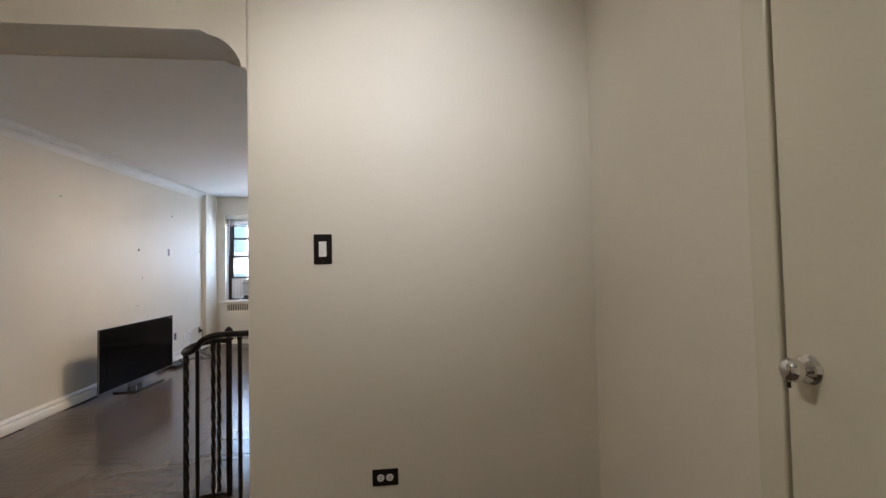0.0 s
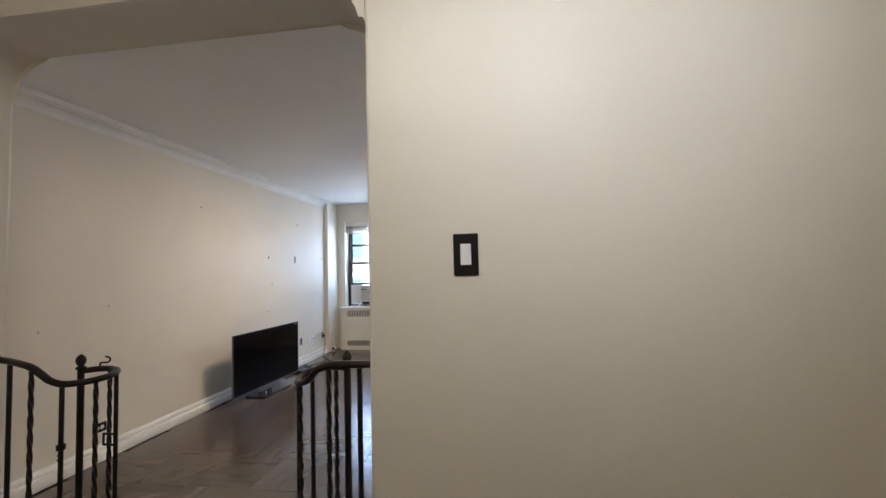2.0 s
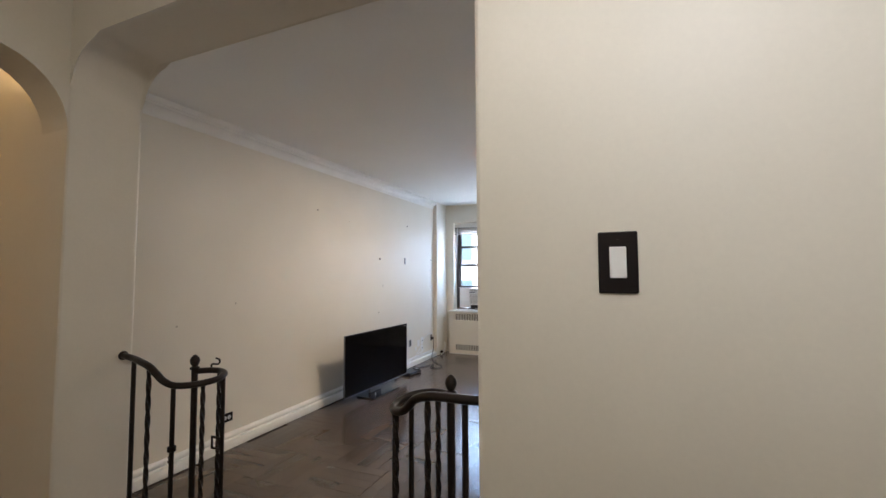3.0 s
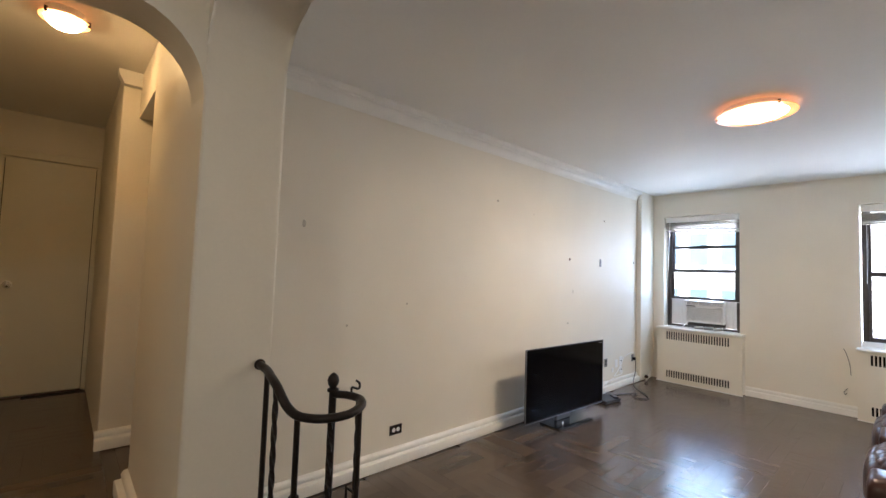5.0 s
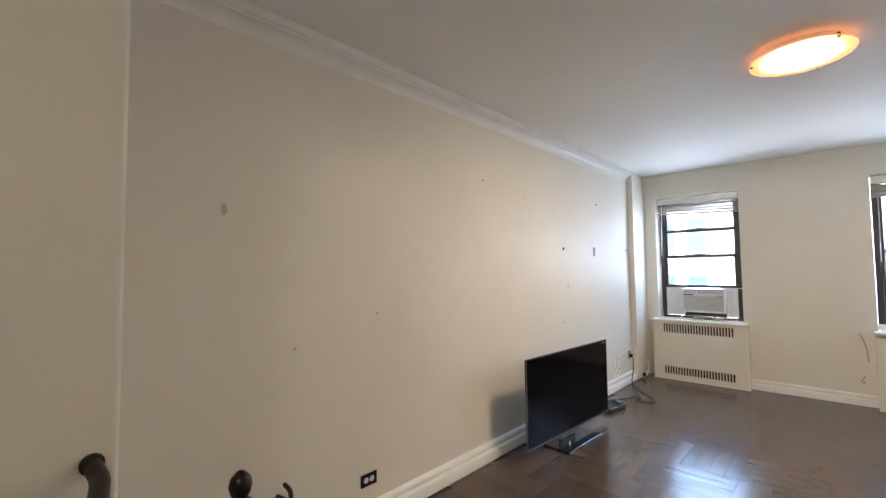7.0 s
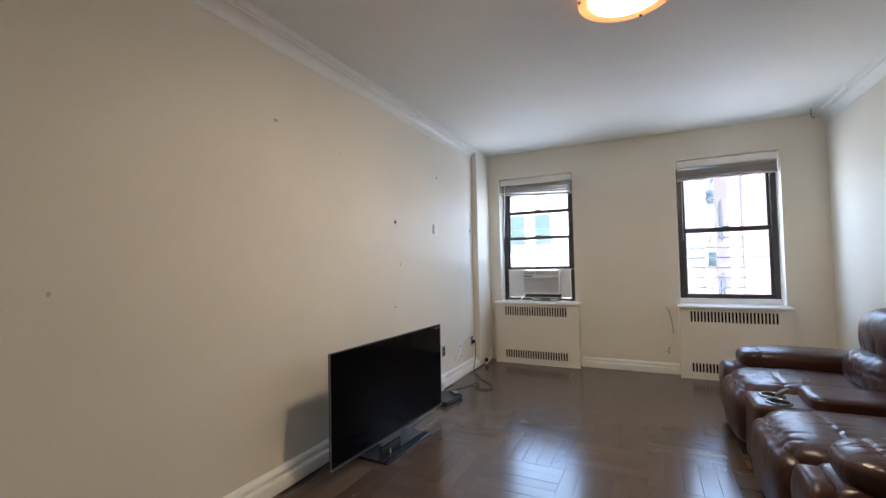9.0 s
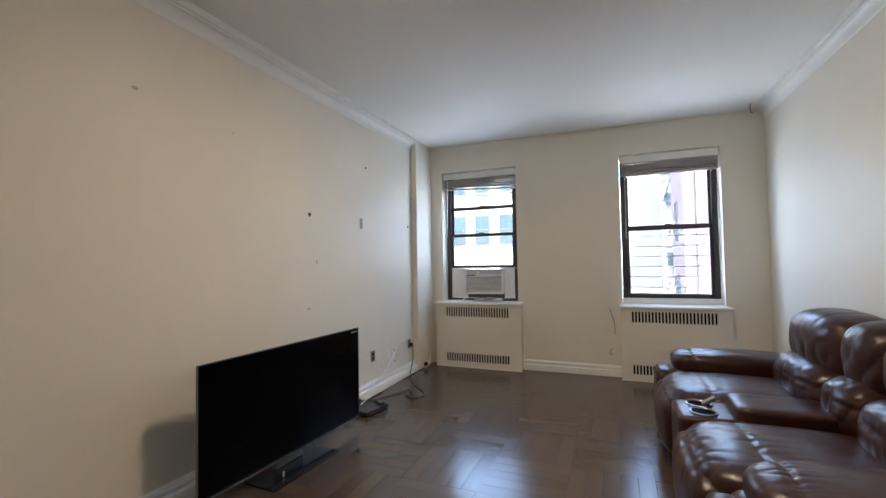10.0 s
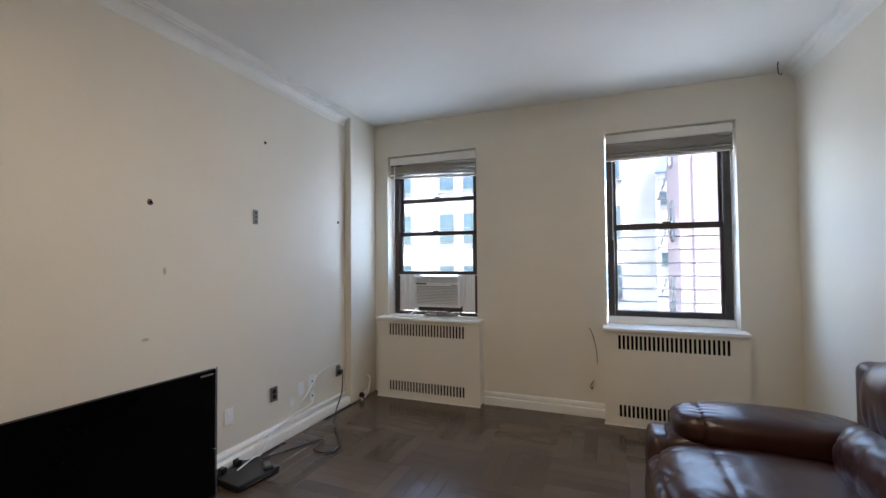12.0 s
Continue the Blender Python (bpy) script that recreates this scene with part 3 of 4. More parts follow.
# ---- sofa ----


def pillow(lo, hi, k=5.0, n=14, puff=0.0, wrinkle=0.006, seed=0, freq=7.0, streak=(1, 1, 1), seams=(), pleats=()):
    """A stuffed cushion: a rounded box with bulging faces and gathered creases."""
    bm = bmesh.new()
    grid = {}

    def vert(p):
        key = tuple(round(c * n) for c in p)
        if key not in grid:
            l = sum(abs(c) ** k for c in p) ** (1 / k)
            grid[key] = bm.verts.new(Vector(p) / l)
        return grid[key]

    for ax in range(3):
        for s in (-1, 1):
            for i in range(n):
                for j in range(n):
                    quad = []
                    for di, dj in ((0, 0), (1, 0), (1, 1), (0, 1)):
                        c = [-1 + 2 * (i + di) / n, -1 + 2 * (j + dj) / n]
                        c.insert(ax, s)
                        quad.append(vert(c))
                    bm.faces.new(quad)
    mid = [(a + b) / 2 for a, b in zip(lo, hi)]
    half = [(b - a) / 2 for a, b in zip(lo, hi)]
    off = Vector((seed * 3.7, seed * 1.3, seed * 2.1))
    bm.normal_update()
    for v in bm.verts:
        c = v.co.copy()
        nrm = c.normalized()
        bulge = puff * (1 - c.x ** 2) * (1 - c.y ** 2) + puff * (1 - c.y ** 2) * (1 - c.z ** 2) + puff * (1 - c.x ** 2) * (1 - c.z ** 2)
        v.co = Vector([mid[i] + c[i] * half[i] for i in range(3)])
        q = Vector([v.co[i] * streak[i] for i in range(3)]) * freq + off
        crease = abs(noise.noise(q)) + 0.5 * abs(noise.noise(q * 2.3))
        push = bulge - wrinkle * (0.6 - crease) * 2
        for ax, at, wide, deep in seams:
            push -= deep * math.exp(-((v.co[ax] - at) / wide) ** 2)
        for ax, at, decay, along, often, deep in pleats:
            far = abs(v.co[ax] - at)
            line = abs(noise.noise(Vector((v.co[along] * often, v.co[ax] * 7.0, seed * 5.3)))) * 3.0
            push -= deep * math.exp(-far / decay) * max(0.0, 1 - line)
        v.co += nrm * push
    return bm


cup_steel = mat("dull_cup_steel", (0.25, 0.25, 0.26), rough=0.3, metal=1.0)
sofa = thing("recliner_sofa", (-0.1, 5.56, 0), "dark brown leather two-seat reclining sofa with centre console", "sofa")
SO = Vector((0.1, -5.56, 0))


def sp(name, lo, hi, label="", parent=None, m=None, **kw):
    lo, hi = Vector(lo) + SO, Vector(hi) + SO
    return part(name, pillow(lo, hi, **kw), m or leather, parent or sofa, label, smooth=False if kw.get("flat") else True)


part("base", box(Vector((-0.55, 4.5, 0.03)) + SO, Vector((0.40, 6.62, 0.24)) + SO, 0.02), leather, sofa)
for y in (4.56, 6.56):
    for x in (-0.48, 0.32):
        part("foot", lathe([(0.02, 0), (0.028, 0.002), (0.03, 0.03), (0.02, 0.032)], 12, tuple(Vector((x, y, 0)) + SO)), black_plastic, sofa)
for i, (a, b) in enumerate(((4.76, 5.43), (5.76, 6.40))):
    sp("seat_cushion", (-0.60, a, 0.20), (0.2, b, 0.475), k=4.5, n=68, puff=0.016, wrinkle=0.0022, seed=i + 1, freq=4, streak=(1.6, 0.8, 1), seams=((0, -0.27, 0.012, 0.004),), pleats=((0, -0.27, 0.06, 1, 15, 0.007), (0, -0.50, 0.07, 1, 12, 0.010)))
    sp("footrest", (-0.645, a + 0.015, 0.07), (-0.42, b - 0.015, 0.42), k=4, n=56, puff=0.014, wrinkle=0.002, seed=i + 5, freq=4, streak=(1, 0.7, 1.6), pleats=((2, 0.4, 0.06, 1, 14, 0.006),))
for i, (a, b) in enumerate(((4.42, 4.77), (6.38, 6.72))):
    sp("armrest", (-0.56, a + 0.02, 0.04), (0.36, b - 0.02, 0.47), k=7, n=18, wrinkle=0.004, seed=i + 9)
    sp("arm_pad", (-0.50, a - 0.005, 0.41), (0.30, b + 0.005, 0.58), k=3.4, n=60, puff=0.010, wrinkle=0.002, seed=i + 12, freq=4, streak=(1.6, 1, 1), seams=((0, -0.29, 0.012, 0.007),), pleats=((0, -0.29, 0.05, 1, 22, 0.007),))
    sp("arm_front", (-0.625, a + 0.03, 0.06), (-0.5, b - 0.03, 0.45), k=4, n=14, wrinkle=0.004, seed=i + 21)
for i, (a, b, dx) in enumerate(((4.70, 5.36, 0.06), (5.365, 5.70, 0.08), (5.705, 6.36, 0.06))):
    sp("lumbar_cushion", (-0.02 + dx, a, 0.36), (0.40, b, 0.665), k=3.2, n=60, puff=0.024, wrinkle=0.005, seed=i + 30, freq=6, streak=(1, 1.0, 1.5), seams=((2, 0.57, 0.012, 0.003),), pleats=((2, 0.56, 0.075, 1, 11, 0.010), (2, 0.42, 0.05, 1, 9, 0.007)))
    sp("head_cushion", (0.07 + dx, a - 0.004, 0.585), (0.48, b + 0.004, 0.93), k=3.0, n=60, puff=0.024, wrinkle=0.004, seed=i + 40, freq=3.5, streak=(1, 1.6, 0.9), pleats=((2, 0.72, 0.12, 1, 8, 0.010),))
part("back_shell", box(Vector((0.28, 4.46, 0.06)) + SO, Vector((0.485, 6.68, 0.84)) + SO, 0.05, 4), leather, sofa, smooth=True)
con = part("console", box(Vector((-0.60, 5.435, 0.05)) + SO, Vector((0.10, 5.755, 0.445)) + SO, 0.03, 4), leather, sofa, smooth=True)
sp("console_lid", (-0.34, 5.44, 0.40), (0.12, 5.75, 0.515), k=6, n=16, wrinkle=0.003, seed=50)
for y in (5.528, 5.662):
    cx, cy = -0.47, y
    c = part("cup_holder", lathe([(0.055, 0.451), (0.058, 0.4545), (0.064, 0.4535), (0.066, 0.446), (0.055, 0.445)], 28, tuple(Vector((cx, cy, 0)) + SO), ring=True), cup_steel, con, "dull steel cup holder ring", smooth=True)
    # No hole is cut; a flat black disc paints the well's shade.
    part("cup_well_shade", lathe([(0.003, 0.4465), (0.055, 0.4467), (0.055, 0.4463), (0.003, 0.4463)], 24, tuple(Vector((cx, cy, 0)) + SO)), dark, c, "flat black disc for the shade in a cup well")
part("recline_handle", box(Vector((-0.2, 4.415, 0.25)) + SO, Vector((-0.1, 4.43, 0.29)) + SO, 0.004), black_plastic, sofa)
rc = thing("remote_control", (-0.45, 5.66, 0.452), "small grey remote standing in a cup holder", "remote control")
part("case", box((-0.009, -0.015, -0.004), (0.009, 0.015, 0.075), 0.004), grey_plate, rc).matrix_local = pose(0, 0, 0, 18, 50, 10)
part("button_pad", box((0.0092, -0.01, 0.02), (0.0105, 0.01, 0.062), 0.0005), black_plastic, rc).matrix_local = pose(0, 0, 0, 18, 50, 10)


# ---- iron railings ----
def twisted(x, y, z0, z1):
    n = 40
    return tube([(x, y, z0 + (z1 - z0) * k / n) for k in range(n + 1)], 0.0105, 4, twist=0.42)


def railing(at, label, rail, plain, turned, post_at, top, latch):
    t = thing("stair_railing", at, label, "railing", "railings beside the step")

    def P(p):
        return (p[0] - at[0], p[1] - at[1], p[2] - at[2])

    part("handrail", tube(spline([P(p) for p in rail], 6), 0.0165, 12, flat=0.85), iron, t, smooth=True)
    s = 1 if rail[1][0] > rail[0][0] else -1
    part("wall_flange", lathe([(0.004, 0), (0.021, 0), (0.021, s * 0.005), (0.004, s * 0.012)], 16, P(rail[0]), "x"), iron, t)
    px, py = post_at
    post = part("post", tube([P((px, py, FLOOR2)), P((px, py, 0.6)), P((px, py, top))], 0.0145, 12), iron, t, smooth=True)
    prof = [(0.004, -0.002), (0.022, 0), (0.022, 0.008), (0.012, 0.014), (0.019, 0.026), (0.0225, 0.04), (0.019, 0.055), (0.009, 0.066), (0.002, 0.07)]
    part("finial", lathe(prof, 20, P((px, py, top))), iron, post, "acorn-shaped iron finial", smooth=True)
    for x, y, z in plain:
        a, b = P((x, y, FLOOR2 + 0.004)), P((x, y, z))
        part("baluster", tube([a, [(u + v) / 2 for u, v in zip(a, b)], b], 0.0098, 8), iron, t, smooth=True)
    for x, y, z in turned:
        a, b = P((x, y, FLOOR2 + 0.004)), P((x, y, z))
        part("twisted_baluster", twisted(a[0], a[1], a[2], b[2]), iron, t, "hand-twisted square iron bar")
    ring = sorted(list(plain) + list(turned), key=lambda q: rail_order(q, rail)) + [(px, py, 0)]
    part("base_bar", tube(spline([P((q[0], q[1], FLOOR2 + 0.009)) for q in ring], 6), 0.013, 8, flat=0.6), iron, t, smooth=True)
    if latch:
        hk = [(-0.008, 0.0, 0.0), (-0.004, 0.0, 0.018), (0.03, 0.004, 0.02), (0.044, 0.004, 0.03), (0.04, 0.004, 0.044), (0.018, 0.004, 0.048)]
        part("gate_hook", tube(spline([P((px + 0.06 + a, py + 0.05 + b, top - 0.0 + c)) for a, b, c in hk], 4), 0.0045, 6), iron, t, "small bent iron hook", smooth=True)
        a = P((plain[1][0], plain[1][1], 0.70))
        part("gate_eye", lathe([(0.012, -0.012), (0.017, -0.01), (0.017, 0.01), (0.012, 0.012)], 12, a, ring=True), iron, t)
        part("gate_eye", tube([(a[0], a[1] - 0.012, a[2] - 0.03), (a[0] + 0.016, a[1] - 0.02, a[2] - 0.035), (a[0] + 0.014, a[1] - 0.02, a[2] - 0.05), (a[0], a[1] - 0.014, a[2] - 0.048)], 0.0035, 6), iron, t)
        a = P((plain[2][0], plain[2][1], 0.66))
        bm = bmesh.new()
        for lo, hi in (((-0.07, -0.004, -0.03), (-0.06, 0.004, 0.03)), ((-0.06, -0.004, 0.02), (0.0, 0.004, 0.03)), ((-0.06, -0.004, -0.03), (0.0, 0.004, -0.02))):
            add_box(bm, [u + v for u, v in zip(a, lo)], [u + v for u, v in zip(a, hi)], 0.002, 1)
        part("gate_latch", bm, iron, t, "square iron gate latch")
    return t


def rail_order(q, rail):
    """How far along the rail a baluster stands."""
    return min(range(len(rail)), key=lambda k: (rail[k][0] - q[0]) ** 2 + (rail[k][1] - q[1]) ** 2)


railing((-2.15, 1.9, FLOOR2), "dark wrought iron railing with scrolled handrail beside the step",
        [(-2.148, 1.81, 1.078), (-2.115, 1.812, 1.074), (-2.07, 1.813, 1.068), (-2.0, 1.802, 1.06), (-1.936, 1.797, 1.046), (-1.89, 1.799, 1.018), (-1.855, 1.808, 0.988), (-1.812, 1.824, 0.97), (-1.76, 1.856, 0.968), (-1.722, 1.897, 0.972),
         (-1.71, 1.955, 0.976), (-1.735, 2.01, 0.98), (-1.775, 2.045, 0.982), (-1.825, 2.062, 0.982), (-1.88, 2.05, 0.982), (-1.93, 2.02, 0.98)],
        [(-2.07, 1.813, 1.055), (-1.812, 1.824, 0.957), (-1.74, 2.015, 0.968)], [(-1.936, 1.797, 1.03), (-1.722, 1.897, 0.96), (-1.825, 2.062, 0.97)], (-1.939, 2.017), 0.99, True)
railing((-0.33, 1.9, FLOOR2), "dark wrought iron railing with scrolled handrail at the partition",
        [(-0.332, 1.748, 1.086), (-0.39, 1.745, 1.085), (-0.44, 1.745, 1.084), (-0.51, 1.75, 1.082), (-0.558, 1.757, 1.076), (-0.61, 1.775, 1.055), (-0.655, 1.81, 1.015), (-0.69, 1.838, 0.992), (-0.735, 1.875, 0.976),
         (-0.76, 1.915, 0.976), (-0.76, 1.965, 0.986), (-0.735, 2.003, 0.996), (-0.68, 2.028, 1.006), (-0.625, 2.032, 1.008), (-0.59, 2.02, 1.005)],
        [(-0.43, 1.745, 1.07), (-0.748, 1.895, 0.966), (-0.735, 1.995, 0.985)], [(-0.556, 1.757, 1.062), (-0.73, 1.872, 0.966), (-0.64, 2.028, 0.995)], (-0.583, 2.015), 1.013, False)


# ---- plates and outlets ----
def plate(name, at, turn, w, h, m, label, category, detail="outlet", detail_mat=None, group=""):
    """A wall plate facing the local -y."""
    t = thing(name, at, label, category, group, turn=turn)
    part("cover_plate", box((-w / 2, -0.006, -h / 2), (w / 2, -0.0005, h / 2), 0.003), m, t)
    dm = detail_mat or white_plastic
    if detail == "switch":
        part("rocker", box((-0.017, -0.010, -0.034), (0.017, -0.0065, 0.034), 0.002), dm, t, "white rocker switch")
        for z in (-0.052, 0.052):
            part("screw", lathe([(0.0005, -0.0078), (0.003, -0.0076), (0.003, -0.006), (0.0005, -0.006)], 8, (0, 0, z), "y"), brown_plate, t)
    if detail in ("outlet", "outlet_v"):
        for s in (-1, 1):
            c = (s * 0.02, 0, 0) if detail == "outlet" else (0, 0, s * 0.02)
            f = part("socket", lathe([(0.0005, -0.0082), (0.0155, -0.008), (0.0165, -0.0062), (0.0005, -0.0062)], 18, c, "y"), dm, t, "white socket face" if dm is white_plastic else "")
            for q in (-1, 1):
                o = (0, 0.005 * q) if detail == "outlet" else (0.006 * q, 0)
                hw, hh = (0.004, 0.001) if detail == "outlet" else (0.001, 0.004)
                part("slot", box((c[0] + o[0] - hw, -0.0092, c[2] + o[1] - hh), (c[0] + o[0] + hw, -0.0083, c[2] + o[1] + hh)), dark, f)
    if detail == "jack":
        part("jack", lathe([(0.0005, -0.014), (0.006, -0.013), (0.007, -0.0062), (0.0005, -0.0062)], 12, (0, 0, 0), "y"), black_plastic, t)
    if detail == "decora":
        part("insert", box((-0.016, -0.009, -0.033), (0.016, -0.0062, 0.033), 0.002), dm, t)
    return t


plate("light_switch", (-0.004, FY1, 1.475), 0, 0.080, 0.134, brown_plate, "dark brown switch plate with a white rocker switch", "light switch", "switch")
plate("wall_outlet", (0.257, FY1, 0.449), 0, 0.114, 0.073, brown_plate, "dark brown outlet plate with two white sockets", "outlet", "outlet", group="dark outlet plates")
plate("wall_outlet", (X0, 3.185, 0.245), 90, 0.114, 0.073, brown_plate, "dark brown outlet plate above the baseboard", "outlet", "outlet", group="dark outlet plates")
plate("wall_outlet", (X0, 6.529, 0.352), 90, 0.07, 0.105, grey_plate, "grey metal outlet plate on the long wall", "outlet", "outlet_v", brown_plate)
plate("wall_jack", (X0, 6.133, 0.325), 90, 0.07, 0.105, white_plastic, "white wall plate beside the television", "wall plate", "decora", group="white cable plates")
plate("wall_jack", (X0, 6.822, 0.309), 90, 0.07, 0.105, white_plastic, "white wall plate with a cable", "wall plate", "decora", group="white cable plates")
plate("wall_jack", (X0, 6.953, 0.332), 90, 0.09, 0.115, white_plastic, "white wall plate with a black jack", "wall plate", "jack", group="white cable plates")
plate("wall_jack", (X0, 6.72, 0.235), 90, 0.045, 0.06, white_plastic, "small white cable box near the baseboard", "wall plate", "none")
plate("wall_jack", (X0, 6.955, 0.215), 90, 0.06, 0.09, white_plastic, "small white cable box near the baseboard", "wall plate", "jack")
plug = plate("wall_outlet", (X0, 7.321, 0.33), 90, 0.07, 0.1, grey_plate, "grey outlet plate with a black plug", "outlet", "none")
part("plug", box((-0.016, -0.045, -0.03), (0.018, -0.0065, 0.01), 0.006), black_plastic, plug, "black power plug")


# ---- marks on the walls ----
def blob(r, d, seed, stretch=1.0):
    bm = lathe([(0.0004, -d), (r * 0.6, -d * 0.9), (r, 0.0), (0.0004, 0.0)], 12, (0, 0, 0), "y")
    for v in bm.verts:
        v.co.x *= 1 + 0.35 * noise.noise(v.co * 60 + Vector((seed, 0, 0)))
        v.co.z *= stretch
    return bm


rust = mat("rusty_brown_hole", (0.12, 0.07, 0.045), rough=0.7, var=0.4, scale=90)
patch = mat("dull_plaster_smear", (0.5, 0.46, 0.39), rough=0.7, var=0.15, scale=30)
for y, z, r, nm, m in ((5.62, 1.656, 0.018, "wall_anchor", rust), (6.442, 2.192, 0.012, "wall_anchor", rust), (7.326, 1.681, 0.014, "wall_anchor", rust)):
    t = thing(nm, (X0, y, z), "rusty wall anchor stuck in the plaster", "wall anchor", "anchors on the long wall", turn=90)
    part("washer", blob(r, 0.004, y), m, t)
    part("screw_head", blob(r * 0.45, 0.011, y + 3), dark, t)
t = thing("wall_anchor", (X0, 6.35, 1.641), "small grey metal bracket plate screwed to the wall", "wall anchor", "anchors on the long wall", turn=90)
part("bracket_plate", box((-0.022, -0.005, -0.05), (0.022, -0.0004, 0.05), 0.002), grey_plate, t)
for z in (-0.03, 0.0, 0.03):
    part("screw_head", blob(0.009, 0.008, z * 90), dark, t).location = (0.003, -0.0, z)
for y, z, r, st in ((5.704, 1.28, 0.009, 2.4), (5.602, 0.915, 0.022, 0.4), (4.31, 2.166, 0.016, 0.7), (2.377, 1.747, 0.013, 2.0), (2.727, 1.06, 0.008, 1.0), (4.9, 2.1, 0.006, 1.0), (3.25, 1.2, 0.007, 1.4)):
    tagged(part("wall_patch", blob(r, 0.002, y, st), patch), "small dull smear of filler on the wall", "wall mark", "filler smears on the long wall").matrix_world = pose(X0, y, z, 0, 0, 90)
hk = thing("wire_hook", (0.36, 7.70, CEIL), "bent black wire hanging from the ceiling corner", "wire")
part("wire", tube([(0.02, 0.0, 0.02), (0.016, 0.0, -0.004), (-0.004, 0.0, -0.012), (-0.008, 0.0, -0.05), (-0.004, 0.0, -0.1), (0.012, 0.002, -0.112), (0.018, 0.004, -0.1)], 0.0035, 6), black_plastic, hk)
wr = thing("loose_wire", (-0.92, Y1, 0.5), "thin dark loose wire hanging beside the radiator cover", "wire")
part("wire", tube(spline([(-0.03, -0.002, 0.24), (-0.01, -0.012, 0.2), (0.02, -0.014, 0.08), (0.03, -0.01, -0.05)], 6), 0.0028, 6), black_plastic, wr)
part("wire", tube(spline([(0.0, -0.002, -0.2), (-0.015, -0.012, -0.22), (-0.03, -0.012, -0.25), (-0.015, -0.014, -0.27), (-0.01, -0.004, -0.25)], 6), 0.003, 6), black_plastic, wr)

# ---- router and cables by the television ----
rt = thing("router_box", (-2.87, 6.08, 0), "flat black router box on the floor", "router", turn=-8)
part("case", box((-0.1, -0.15, 0.004), (0.11, 0.14, 0.042), 0.008), black_plastic, rt)
for x in (-0.08, 0.09):
    for y in (-0.12, 0.11):
        part("foot", lathe([(0.004, 0), (0.01, 0), (0.01, 0.004), (0.004, 0.004)], 10, (x, y, 0)), black_plastic, rt)
part("light_strip", box((0.1095, -0.1, 0.018), (0.1115, 0.08, 0.021)), grey_plate, rt)
rm = thing("remote_control", (-2.81, 6.17, 0.0425), "small dark remote lying on the router", "remote control", turn=50)
part("case", box((-0.03, -0.06, 0), (0.03, 0.06, 0.018), 0.006), black_plastic, rm)
part("button_pad", box((-0.018, -0.045, 0.0182), (0.018, 0.02, 0.02), 0.001), grey_plate, rm)
ps = thing("power_strip", (-3.0, 6.02, 0), "black power strip with plugs behind the television", "power strip", turn=3)
part("case", box((-0.03, -0.2, 0), (0.03, 0.2, 0.035), 0.008), black_plastic, ps)
for y in (-0.12, -0.02, 0.1):
    part("plug", box((-0.022, y - 0.02, 0.0352), (0.022, y + 0.02, 0.075), 0.006), black_plastic, ps)


def cable(pts, r, m, label):
    t = thing("cable", pts[0], label, "cable", "loose cables by the long wall")
    o = Vector(pts[0])
    part("cord", tube([p - o for p in spline(pts, 8)], r, 6), m, t, smooth=True)


cable([(-3.05, 7.32, 0.3), (-3.045, 7.30, 0.15), (-3.03, 7.20, 0.03), (-2.95, 7.06, 0.007), (-2.82, 6.88, 0.007), (-2.68, 6.74, 0.007), (-2.60, 6.64, 0.007), (-2.60, 6.54, 0.008), (-2.68, 6.50, 0.009), (-2.76, 6.56, 0.011), (-2.75, 6.66, 0.016), (-2.80, 6.66, 0.01), (-2.87, 6.52, 0.007), (-2.93, 6.38, 0.007), (-3.0, 6.23, 0.01)], 0.005, black_plastic, "black power cord looping over the floor")
cable([(-3.09, 6.98, 0.36), (-3.06, 7.1, 0.41), (-3.055, 7.25, 0.42), (-3.06, 7.31, 0.37), (-3.07, 7.32, 0.345)], 0.0052, white_plastic, "white cord strung between two wall plates")
cable([(-3.07, 6.98, 0.37), (-3.06, 6.86, 0.27), (-3.055, 6.74, 0.2), (-3.06, 6.68, 0.17), (-3.065, 6.74, 0.16), (-3.06, 6.9, 0.17), (-3.075, 6.955, 0.21)], 0.0052, white_plastic, "white cord drooping under the wall plates")
cable([(-3.07, 6.70, 0.14), (-3.06, 6.6, 0.125), (-3.04, 6.45, 0.125), (-3.02, 6.3, 0.10), (-2.99, 6.2, 0.05), (-2.97, 6.1, 0.09)], 0.0052, white_plastic, "white cable running down behind the television")
cable([(-3.075, 6.55, 0.118), (-3.03, 6.4, 0.09), (-2.99, 6.3, 0.03), (-2.95, 6.2, 0.06), (-2.93, 6.05, 0.05)], 0.0052, white_plastic, "white cable running down to the router")
cable([(-3.07, 7.40, 0.115), (-3.06, 7.2, 0.117), (-3.07, 6.95, 0.116), (-3.065, 6.6, 0.117)], 0.0052, white_plastic, "white cable lying along the baseboard")
cable([(-3.02, 7.70, 0.2), (-2.98, 7.68, 0.17), (-2.98, 7.63, 0.05), (-3.0, 7.6, 0.01)], 0.007, white_plastic, "white pipe end beside the radiator cover")
vb = thing("radiator_valve", (-3.0, 7.56, 0), "old painted radiator valve in the corner", "valve")
part("pipe", tube([(0, 0, 0), (0, 0, 0.05), (0.0, 0.1, 0.06)], 0.012, 8), trim_paint, vb)
part("valve_body", lathe([(0.004, 0.03), (0.022, 0.032), (0.026, 0.05), (0.018, 0.07), (0.004, 0.075)], 12), brass, vb)

